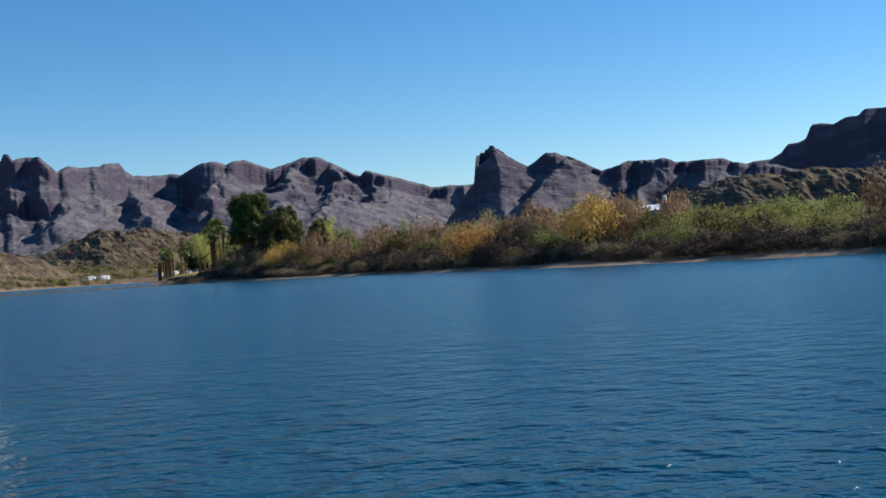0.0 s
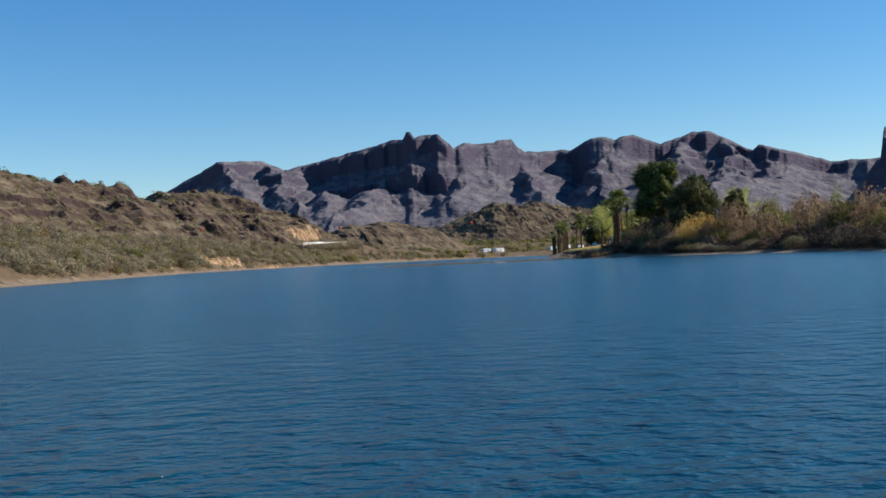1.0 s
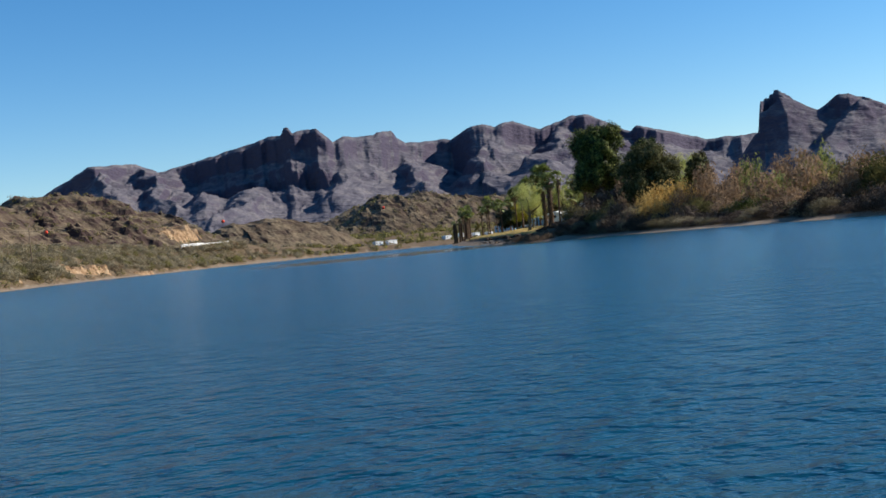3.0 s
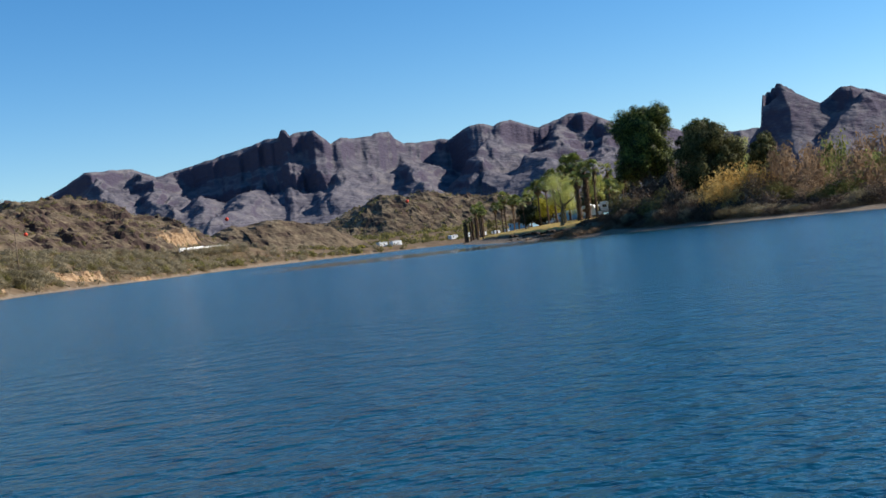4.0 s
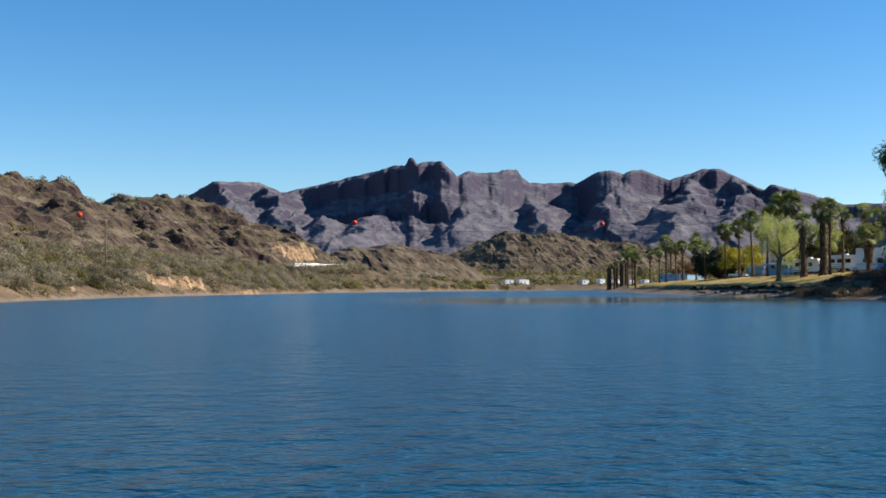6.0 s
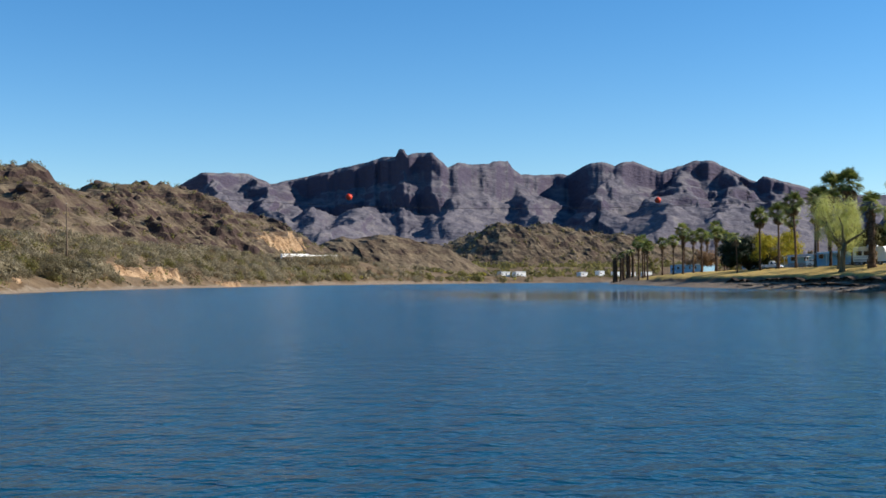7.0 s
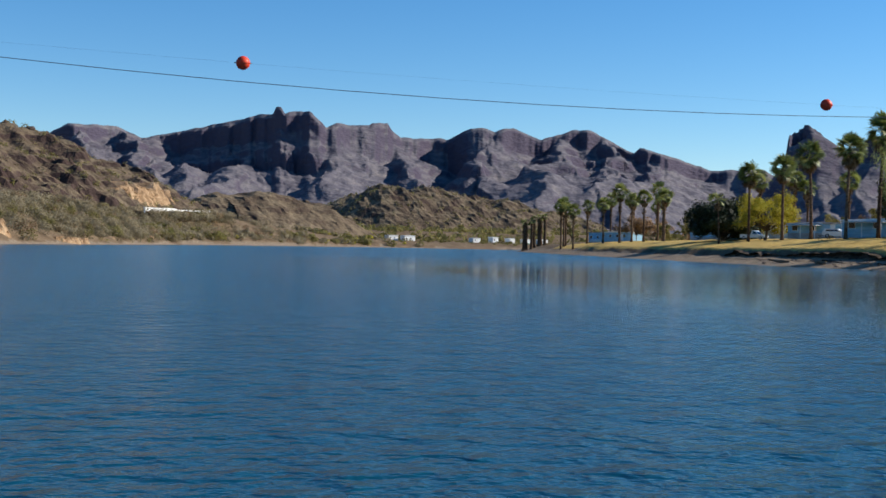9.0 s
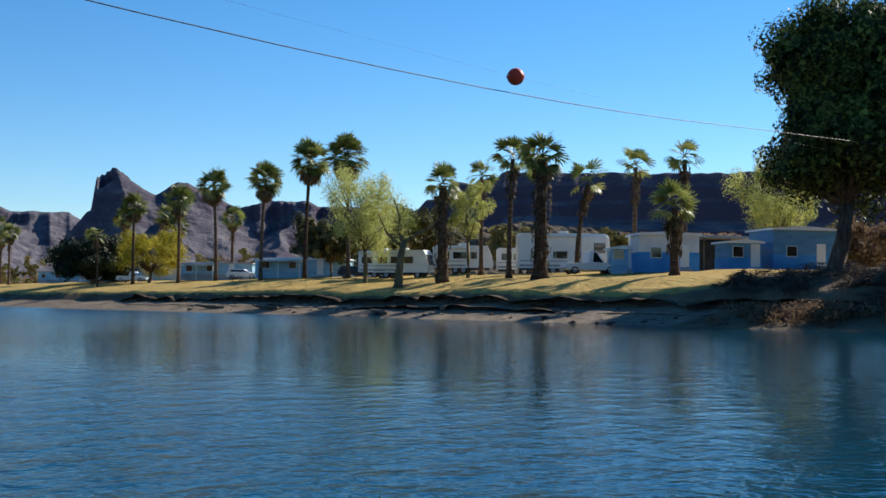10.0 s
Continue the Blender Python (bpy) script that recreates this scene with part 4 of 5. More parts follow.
for _ in range(2600):
    x, y = -150 + 1300 * rng.random(), 985 + 700 * rng.random() ** 1.6
    if ground_height(x, y)[0] > 1 and not (90 < x < 245 and y < 1012):
        wide.append((x, y, ground_height(x, y)[0]))
scrub("scrub", "olive scrub on the plain below the mountains", wide, OLIVE, 4.6, 18)


def tree(name, label, x, y, high, wide, leaf, bark, clumps=60, cards=110, size=0.28, trunk=0.45, lean=(0.0, 0.0), low=0.28, group="", squat=1.0, fill=0):
    """A tapered trunk that forks into limbs, with an uneven crown of leaf clumps at their ends."""
    base = thing(name, label, "tree", pose(x, y, ground_height(x, y)[0] - 0.15), group)
    g, crown = Geo(), Geo()
    fork = Vector((lean[0], lean[1], high * low))
    mid = fork * 0.5 + Vector((0.12, -0.08, 0)) * trunk * 2
    g.tube([(0, 0, 0), (0.04, 0, 0.25), tuple(mid), tuple(fork)], [trunk * 1.45, trunk * 1.05, trunk * 0.9, trunk * 0.75], 10)
    centre = Vector((lean[0] * 1.2, lean[1] * 1.2, high * (0.5 + low * 0.42)))
    rz = (high - centre.z)
    ends, lobes = [], []
    count = 6 + int(clumps / 14)
    for k in range(count):
        a, u = k * 2.39996 + rng.random(), -0.62 + 1.3 * (k + 0.5) / count
        ring = math.sqrt(max(0.05, 1 - u * u)) * (0.35 + 0.35 * rng.random())
        size_l = wide * (0.15 + 0.16 * rng.random()) * (1.0 if u < 0.3 else 0.8)
        lobes.append((centre + Vector((wide / 2 * ring * math.cos(a), wide / 2 * ring * math.sin(a), u * rz)), size_l))
    for k in range(clumps):
        c, size_l = lobes[k % count]
        d = Vector(rng.normal(size=3)).normalized()
        r = size_l * (0.55 + 0.5 * rng.random())
        e = c + Vector((d.x * r, d.y * r, d.z * r * min(1.0, 1.6 * rz / wide)))
        e.z = min(max(e.z, high * 0.1), high * (0.94 + 0.06 * rng.random()))
        ends.append(e)
    for k, e in enumerate(ends):
        if k % 3 == 0:
            bend = fork.lerp(e, 0.5) + Vector((rng.normal() * 0.4, rng.normal() * 0.4, 0.35))
            g.tube([tuple(fork), tuple(bend), tuple(e)], [trunk * 0.42, trunk * 0.22, trunk * 0.06], 6)
        s = wide * (0.07 + 0.06 * rng.random())
        leaves(crown, e, (s * 1.15, s * 1.15, s * squat), cards, size, 0.25, 0.6)
    for c, size_l in lobes:
        leaves(crown, c, (size_l * 0.9, size_l * 0.9, size_l * 0.9 * min(1.0, 1.6 * rz / wide)), fill, size * 1.7, 0.1, 0.8)
    part("trunk", g, bark, base, smooth=True)
    part("crown", crown, leaf, base)
    return base


tree("cottonwood_tree", "tall dark green tree over the bank by the blue home", 80.4, 319.4, 20.2, 12.6, DARK_LEAF, BARK, 260, 430, 0.15, 0.62, (0.5, -0.7), 0.24, fill=1000)
tree("cottonwood_tree", "broad olive green tree behind the bank thicket", 80.0, 286.4, 16.0, 12.4, OLIVE_LEAF, BARK, 140, 260, 0.15, 0.4, (0, 0), 0.18, fill=320)
tree("cottonwood_tree", "small dark green tree above the reed bank", 90.6, 288.0, 12.0, 7.2, OLIVE_LEAF, BARK, 50, 170, 0.17, 0.25, (0, 0), 0.45, fill=200)
# Tree hidden behind the others, added to cast shade on the bank.
tree("cottonwood_tree", "unseen dense tree added behind the others to shade the bank", 87.4, 306.5, 16.6, 9.6, DARK_LEAF, BARK, 120, 220, 0.19, 0.35, (0, 0), 0.12, fill=400)
tree("round_tree", "dense very dark round tree on the lawn", 97.9, 461.2, 8.8, 14.6, BLACK_LEAF, BARK, 120, 160, 0.22, 0.35, (0, 0), 0.04, fill=420)
tree("acacia_tree", "low yellow-green spreading tree on the lawn", 97, 441.9, 8.7, 11.8, YELLOW_LEAF, BARK, 80, 190, 0.15, 0.28, (0.3, 0), 0.2)
tree("willow_tree", "tall pale lime feathery tree beside the lawn", 78.9, 369.6, 12.0, 9.2, LIME_LEAF, PALE_BARK, 84, 280, 0.09, 0.26, (0.2, 0.3), 0.3, squat=1.6)
tree("willow_tree", "pale lime feathery tree behind the palms", 84, 360, 10.6, 5.6, LIME_LEAF, PALE_BARK, 34, 280, 0.09, 0.2, (0.0, 0.0), 0.35, squat=1.5)
tree("willow_tree", "pale yellow-green tree behind the blue home", 109.5, 341, 13.6, 10.0, LIME_LEAF, PALE_BARK, 74, 260, 0.1, 0.26, (0.0, 0.0), 0.3, squat=1.3)
for x, y, h, w, leaf, label in ((97, 399, 8.6, 9, OLIVE_LEAF, "dull olive shade tree behind the park homes"), (93.5, 393, 7.4, 7, OLIVE_LEAF, "dull olive shade tree behind the park homes"), (100, 384, 9.5, 9, OLIVE_LEAF, "olive green shade tree behind the trailers"), (104, 398, 9.0, 10, DARK_LEAF, "dark green shade tree behind the trailers"), (108, 376, 7.0, 7, OLIVE, "olive green shade tree behind the trailers"), (124, 372, 6.5, 9, OLIVE, "olive green shade tree behind the trailers"), (128, 358, 6.0, 9, BROWN_TWIG, "bare brown tree behind the trailers"), (140, 380, 7.5, 9, BROWN_TWIG, "bare brown tree behind the trailers"), (122, 570, 7.5, 12, BROWN_TWIG, "bare pinkish brown tree by the park"), (130, 340, 7.0, 12, BROWN_TWIG, "bare brown tree behind the trailers"), (150, 350, 8.0, 12, OLIVE, "olive green shade tree behind the trailers")):
    tree("shade_tree", label, x, y, h, w, leaf, BARK, 26, 90, 0.24, 0.2, (0, 0), 0.25, "park trees", fill=130)
for k in range(14):
    x, y = 118 + 62 * rng.random(), 470 + 200 * rng.random()
    tree("shade_tree", "olive green park tree among the palms", x, y, 6 + 3 * rng.random(), 6 + 4 * rng.random(), OLIVE if k % 2 else BROWN_TWIG, BARK, 18, 60, 0.28, 0.2, (0, 0), 0.25, "park trees")

# pruned tree with one bare limb
stump = thing("pruned_tree", "pruned olive trunk with one bare limb on the lawn", "tree", pose(75.6, 361, ground_height(75.6, 361)[0] - 0.2))
part("trunk", Geo().tube([(0, 0, 0), (0.05, 0, 0.5), (0.1, 0, 1.6), (0.2, -0.1, 3.2), (0.42, -0.3, 4.6)], [0.66, 0.46, 0.38, 0.34, 0.3], 10), PALE_BARK, stump, smooth=True)
part("limb", Geo().tube([(0.4, -0.28, 4.4), (0.2, 0.1, 5.6), (0.3, 0.2, 7.0), (-0.1, 0.6, 8.6)], [0.27, 0.2, 0.14, 0.07], 8), PALE_BARK, stump, smooth=True)
part("limb", Geo().tube([(0.4, -0.28, 4.4), (1.3, -1.0, 5.2), (2.2, -2.0, 5.9), (3.0, -2.8, 7.0)], [0.24, 0.19, 0.13, 0.06], 8), PALE_BARK, stump, smooth=True)
part("limb", Geo().tube([(0.35, -0.2, 4.0), (-0.7, 0.9, 5.4), (-1.2, 1.6, 7.2)], [0.17, 0.11, 0.05], 8), PALE_BARK, stump, smooth=True)
tagged(part("shoots", leaves(Geo(), (0.2, 0.1, 6.8), (2.0, 2.0, 2.2), 900, 0.09, 0.2), LIME_LEAF, stump), kind="stuff")


# ---- palms ----
def frond_mesh(length, name="frond", mat=PALM_LEAF, droop=0.5):
    """One fan leaf: a bowed stalk and a folded fan of pointed fingers."""
    g = Geo()
    stalk = length * 0.45
    g.tube([(0, 0, 0), (stalk * 0.5, 0, stalk * 0.07), (stalk, 0, 0)], [0.035, 0.028, 0.02], 4)
    n = 13
    for k in range(n):
        a = radians(-78 + 156 * k / (n - 1))
        r = length * 0.55 * (0.8 + 0.2 * math.cos(a)) * (0.92 + 0.16 * rng.random())
        w = r * 0.085
        c, s = math.cos(a), math.sin(a)
        z = (0.03 if k % 2 else -0.03) * length * 0.6
        p = lambda f, side, dz: (stalk + r * f * c - side * w * s, r * f * s + side * w * c, dz)
        g.add([p(0.02, 0, 0), p(0.5, -1, z - 0.02), p(0.5, 1, z + 0.02), p(0.85, -0.5, z - droop * r * 0.16), p(0.85, 0.5, z - droop * r * 0.16), p(1.02, 0, z - droop * r * 0.42)], [(0, 1, 2), (1, 3, 4, 2), (3, 5, 4)])
    return g.data(name, mat)


FROND = frond_mesh(1.75)
DRY_FROND = frond_mesh(1.5, "dry_frond", PALM_DRY, 0.8)


def fan_palm(label, thick, high, fronds=30, dry=10, size=1.0, skirt=0.0, bend=(0.0, 0.0)):
    """A fan palm with its foot at the origin."""
    base = thing("fan_palm", label, "palm tree", group="fan palms")
    g, n = Geo(), 14
    pts = [(bend[0] * (k / n) ** 2, bend[1] * (k / n) ** 2, high * k / n) for k in range(n + 1)]
    g.tube(pts, [thick * (1.5 if k == 0 else 1.12 if k == 1 else 1 - 0.28 * k / n) * (1 + 0.05 * rng.normal()) for k in range(n + 1)], 10)
    part("trunk", g, PALM_BARK, base, smooth=True)
    top = Vector(pts[-1])
    if skirt:
        k = Geo()
        for j in range(int(150 * skirt)):
            a, z = rng.random() * 6.28, top.z - skirt * high * rng.random() ** 0.8
            r = thick * (0.8 + 0.3 * rng.random())
            x0, y0 = top.x * (z / high) ** 2 + r * math.cos(a), top.y * (z / high) ** 2 + r * math.sin(a)
            k.add([(x0, y0, z), (x0 + 0.3 * math.cos(a + 0.3), y0 + 0.3 * math.sin(a + 0.3), z - 0.35), (x0 + 0.16 * math.cos(a), y0 + 0.16 * math.sin(a), z - 0.85), (x0 + 0.22 * math.cos(a - 0.5), y0 + 0.22 * math.sin(a - 0.5), z - 0.3)], [(0, 1, 2, 3)])
        tagged(part("skirt", k, PALM_DRY, base), kind="stuff")
    for k in range(fronds + dry):
        old = k >= fronds
        u = (k + 0.5) / fronds
        up = 78 - 125 * u if not old else -58 - 22 * rng.random()
        m = Matrix.Translation(top + Vector((0, 0, 0.25 if not old else -0.25))) @ Matrix.Rotation(k * 2.39996 + 0.3 * rng.random(), 4, "Z") @ Matrix.Rotation(radians(-up + 8 * rng.normal()), 4, "Y") @ Matrix.Rotation(0.5 * rng.normal(), 4, "X") @ Matrix.Scale(size * (0.85 + 0.3 * rng.random()), 4)
        part("dry_frond" if old else "frond", DRY_FROND if old else FROND, None, base, at=m)
    return base


def put_palm(model, x, y):
    return copy_thing(model, pose(x, y, ground_height(x, y)[0] - 0.15, 0, 0, float(rng.random() * 360)))


TALL = "tall slender fan palm with a full green crown"
p_tall = [fan_palm(TALL, 0.24, 11.6, 36, 26, 1.35, 0.05), fan_palm(TALL, 0.25, 12.6, 38, 34, 1.45, 0.08, (0.5, 0.2)), fan_palm(TALL, 0.25, 13.8, 38, 32, 1.55, 0.06, (-0.4, 0.4))]
p_thick = fan_palm("thick-trunked fan palm with a ragged brown skirt", 0.54, 9.4, 20, 4, 1.15, 0.9)
p_thick2 = fan_palm("thick-trunked fan palm with a ragged brown skirt", 0.6, 10.4, 22, 4, 1.25, 0.9, (0.2, 0.3))
p_thin = [fan_palm("thin fan palm with a small sparse crown", 0.24, 10.2, 14, 2, 1.1, 0.35), fan_palm("thin fan palm with a small sparse crown", 0.25, 11.2, 15, 2, 1.15, 0.3, (0.3, 0.0)), fan_palm("thin leaning fan palm with a sparse crown", 0.25, 8.6, 11, 1, 1.25, 0.3, (0.9, -0.8))]
p_short = fan_palm("short fan palm with a wide drooping crown", 0.36, 5.4, 18, 6, 1.3, 0.6)
p_far = [fan_palm("distant fan palm with a shaggy crown", 0.3, 11.0, 24, 10, 1.35, 0.3), fan_palm("distant fan palm with a shaggy crown", 0.3, 13.2, 24, 10, 1.45, 0.35)]
p_pole = fan_palm("young fan palm with a thin crown", 0.16, 7.6, 14, 3, 1.0, 0.1, (0.3, 0.2))
for model, feet in ((p_tall[0], ((91.8, 437.8), (89.8, 422))), (p_tall[1], ((89.3, 412), (88.4, 400.7))), (p_tall[2], ((86.1, 388.8), (86.9, 381.8))), (p_thick, ((79.3, 358.8),)), (p_thick2, ((76.7, 344.3),)), (p_thin[0], ((87.7, 361.7), (88.5, 354.5), (89, 338))), (p_thin[1], ((81, 351.8), (98.3, 350.3))), (p_thin[2], ((86.7, 348.4),)), (p_short, ((78.6, 332), (96, 382))), (p_pole, ((88, 441.5), (97, 385))),
                     (p_far[0], ((105, 576), (115, 593), (113, 573), (110, 542), (109, 531), (110, 520), (125, 478), (118, 450), (112, 605), (126, 560))), (p_far[1], ((106, 591), (107, 543), (125, 600), (116, 539), (121, 492), (123, 480), (164, 659), (111, 604), (140, 620)))):
    for spot in feet:
        put_palm(model, *spot)
for model in (*p_tall, p_thick, p_thick2, *p_thin, p_short, *p_far, p_pole):
    for o in (*model.children_recursive, model):
        bpy.data.objects.remove(o)


# ---- park homes, trailers and vehicles ----
def window_on(parent, x0, z0, x1, z1, y, name="window"):
    """A framed pane on a wall that faces -y."""
    w = part(name, Geo().box(x0 - 0.06, y - 0.05, z0 - 0.06, x1 + 0.06, y + 0.02, z1 + 0.06, 0.015), WHITE, parent)
    part("pane", Geo().box(x0, y - 0.062, z0, x1, y - 0.03, z1), GLASS, w, "dark reflecting window glass")
    return w


def park_home(label, x, y, turn, length, depth, high, wall, skirt, roof=WHITE, awning=True, z=None, base=0.95):
    """A flat-roofed park home, long side towards -y of its own axes."""
    h = thing("park_home", label, "house", pose(x, y, ground_height(x, y)[0] - 0.1 if z is None else z, 0, 0, turn), "park homes")
    L, D = length / 2, depth / 2
    part("wall", Geo().box(-L, -D, 0.85, L, D, high, 0.04), wall, h)
    part("base_wall", Geo().box(-L - 0.02, -D - 0.02, 0, L + 0.02, D + 0.02, base, 0.03), skirt, h, "painted skirting")
    part("roof", Geo().prism([(-L - 0.25, high), (L + 0.25, high), (L + 0.2, high + 0.16), (0, high + 0.34), (-L - 0.2, high + 0.16)], -D - 0.25, D + 0.25), roof, h, "low white roof")
    part("door", Geo().box(L * 0.35, -D - 0.05, 0.5, L * 0.35 + 0.85, -D + 0.01, 2.45, 0.02), WHITE, h)
    n = max(1, int(length // 3.2))
    for k in range(n):
        cx = -L + length * (k + 0.4) / (n + 0.4)
        if abs(cx - L * 0.35 - 0.4) > 0.9:
            window_on(h, cx - 0.45, 1.35, cx + 0.45, 2.2, -D)
    for k in range(2):
        part("step", Geo().box(L * 0.35 - 0.1, -D - 0.75 + 0.3 * k, 0, L * 0.35 + 0.95, -D - 0.05, 0.2 + 0.2 * k, 0.02), GREY, h)
    if awning:
        a = part("awning", Geo().prism([(-L * 0.9, high - 0.25), (L * 0.1, high - 0.25), (L * 0.1, high - 0.18), (-L * 0.9, high - 0.18)], -D - 2.2, -D), WHITE, h, "white metal awning")
        for px in (-L * 0.88, -L * 0.4, L * 0.06):
            part("post", Geo().box(px - 0.04, -D - 2.15, 0, px + 0.04, -D - 2.07, high - 0.25), WHITE, a)
    return h


def wheel(parent, x, y, r, w=0.22):
    t = Geo()
    prof = [(0.62 * r, -w / 2), (0.94 * r, -w / 2), (r, -w / 3), (r, w / 3), (0.94 * r, w / 2), (0.62 * r, w / 2)]
    n = 18
    t.loft([[(x + a * math.cos(2 * math.pi * k / n), y + b, r + a * math.sin(2 * math.pi * k / n)) for k in range(n)] for a, b in prof])
    ty = part("wheel", t, RUBBER, parent, "black rubber tyre", True)
    part("rim", Geo().tube([(x, y - w * 0.4, r), (x, y + w * 0.4, r)], 0.62 * r, 14), STEEL, ty, "grey steel rim")


def trailer(label, x, y, turn, length, high, fifth=False, motor=False):
    """A travel trailer or motorhome; its long side faces -y, its nose +x."""
    v = thing("motorhome" if motor else "travel_trailer", label, "camper", pose(x, y, ground_height(x, y)[0] - 0.02, 0, 0, turn), "campers")
    L, D, f = length / 2, 1.2, 0.62
    if fifth:
        outline = [(-L, f), (L - 2.2, f), (L - 2.2, 1.75), (L - 0.35, 1.75), (L, 2.1), (L - 0.1, high - 0.3), (L - 0.5, high), (-L + 0.15, high), (-L, high - 0.2)]
    elif motor:
        outline = [(-L, f), (L, f), (L + 0.12, 1.3), (L - 0.25, 2.6), (L - 0.55, high), (-L + 0.12, high), (-L, high - 0.15)]
    else:
        outline = [(-L, f), (L - 0.1, f), (L, 1.1), (L - 0.15, 2.0), (L - 0.55, high), (-L + 0.15, high), (-L, high - 0.2)]
    part("body", Geo().prism(outline, -D, D), WHITE, v)
    part("stripe", Geo().box(-L + 0.1, -D - 0.012, 1.3, L - 2.3, -D, 1.36), NAVY, v, "dark blue side stripe")
    part("stripe", Geo().box(-L + 0.1, -D - 0.01, 0.78, L - 2.3, -D, 0.98), GREY, v, "grey side stripe")
    for cx, w in ((-L * 0.62, 0.55), (-L * 0.1, 0.7), (L * 0.32, 0.5)):
        window_on(v, cx - w, 1.6, cx + w, 2.3, -D)
    part("door", Geo().box(L * 0.08, -D - 0.03, 0.7, L * 0.08 + 0.7, -D + 0.01, 2.45, 0.02), WHITE, v)
    part("roof_unit", Geo().box(-0.5, -0.4, high - 0.02, 0.5, 0.4, high + 0.28, 0.06), DULL_WHITE, v, "white rooftop air conditioner")
    part("awning_roll", Geo().tube([(-L * 0.7, -D - 0.12, high - 0.3), (L * 0.4, -D - 0.12, high - 0.3)], 0.09, 10), DULL_WHITE, v)
    if fifth:
        room = part("slide_out", Geo().box(L - 3.0, -D - 0.4, 1.0, L - 0.35, -D, high - 0.3, 0.04), WHITE, v, "white slide-out room")
        part("window", Geo().box(L - 1.75, -D - 0.44, 2.15, L - 0.6, -D - 0.39, 3.15, 0.02), GLASS, room, "large dark window")
        part("end_window", Geo().box(L - 0.02, -0.6, 2.3, L + 0.04, 0.6, 3.0, 0.02), GLASS, v, "large dark end window")
    if motor:
        part("windscreen", Geo().prism([(L + 0.1, 1.42), (L + 0.15, 1.42), (L - 0.2, 2.5), (L - 0.25, 2.5)], -1.05, 1.05), GLASS, v, "large windscreen")
        part("bumper", Geo().box(L - 0.05, -1.15, 0.4, L + 0.22, 1.15, 0.65, 0.05), STEEL, v)
    for cx in ((-L * 0.25, -L * 0.25 + 0.85) if not motor else (-L * 0.5, L * 0.62)):
        for sy in (-1.02, 1.02):
            wheel(v, cx, sy, 0.38)
    part("chassis", Geo().box(-L + 0.2, -0.8, 0.42, L - 0.4, 0.8, f + 0.02), DARK, v)
    if not motor:
        part("jack", Geo().box(L - 2.6, -0.08, 0, L - 2.44, 0.08, f + 0.05), DARK, v)
    return v


def car(name, label, x, y, turn, paint, length=4.8, high=1.72, truck=False):
    c = thing(name, label, "car", pose(x, y, ground_height(x, y)[0] - 0.03, 0, 0, turn), "parked cars")
    L, D = length / 2, 0.9
    g = Geo()
    low = [(-L, 0.42), (L - 0.05, 0.42), (L, 0.62), (L - 0.06, 0.86), (L - 1.25, 1.02), (-L + 0.05, 1.04), (-L - 0.03, 0.7)]
    rings = []
    for yy, k in ((-D, 0.97), (-D + 0.1, 1.0), (D - 0.1, 1.0), (D, 0.97)):
        rings.append([(px * k, yy, 0.42 + (pz - 0.42) * (k * 1.0)) for px, pz in low])
    g.loft(rings, True, True)
    part("body", g, paint, c)
    back = -L + 0.12 if not truck else -0.35
    cab = [(back, 1.02), (L - 1.3, 1.0), (L - 2.05, high - 0.05), (back + 0.35, high), (back + 0.18, high - 0.1)]
    cabin = part("cabin", Geo().loft([[(px, yy * (1 if pz < 1.2 else 0.84), pz) for px, pz in cab] for yy in (-D + 0.04, D - 0.04)], True, True), paint, c)
    glass = [(back + 0.4, 1.1), (L - 1.52, 1.08), (L - 2.12, high - 0.16), (back + 0.5, high - 0.16)]
    for s in (-1, 1):
        part("side_window", Geo().loft([[(px, s * ((D - 0.04) * (1.0 - 0.16 * (pz - 1.0) / (high - 1.0)) + 0.0 + o), pz) for px, pz in (glass if s > 0 else glass[::-1])] for o in (0.0, 0.015)], True, True), GLASS, cabin, "dark side window")
        part("headlight", Geo().box(L - 0.12, s * 0.62 - 0.16, 0.66, L + 0.02, s * 0.62 + 0.16, 0.82, 0.02), CHROME, c, "clear headlight")
        part("mirror", Geo().box(L - 1.75, s * (D + 0.08) - 0.1, 1.06, L - 1.6, s * (D + 0.08) + 0.1, 1.22, 0.03), DARK, c)
        for wx in (-L + 0.85, L - 0.85):
            wheel(c, wx, s * (D - 0.1), 0.36)
    part("windscreen", Geo().loft([[(L - 1.33 + o, yy, 1.06), (L - 2.03 + o, yy * 0.84, high - 0.12)][::1] + [(L - 2.06 + o, yy * 0.84, high - 0.12), (L - 1.37 + o, yy, 1.06)] for o, yy in ((0.03, -0.74), (0.03, 0.74))], True, True), GLASS, cabin, "dark windscreen")
    part("bumper", Geo().box(L - 0.08, -D + 0.05, 0.4, L + 0.1, D - 0.05, 0.58, 0.04), STEEL, c)
    part("bumper", Geo().box(-L - 0.1, -D + 0.05, 0.42, -L + 0.06, D - 0.05, 0.6, 0.04), STEEL, c)
    return c


park_home("white and bright blue park home facing the lawn", 88.0, 339.6, -40, 5.4, 3.8, 3.3, DULL_WHITE, BLUE, awning=False, base=1.8)
park_home("pale blue park home with a bright blue base", 94.5, 330.6, -32, 6.0, 4.5, 3.6, MID_BLUE, BLUE, awning=False, base=1.5)
park_home("small bright blue shed home beside the big tree", 88.9, 332.6, -32, 3.0, 2.6, 2.5, MID_BLUE, BLUE, awning=False, base=1.3)
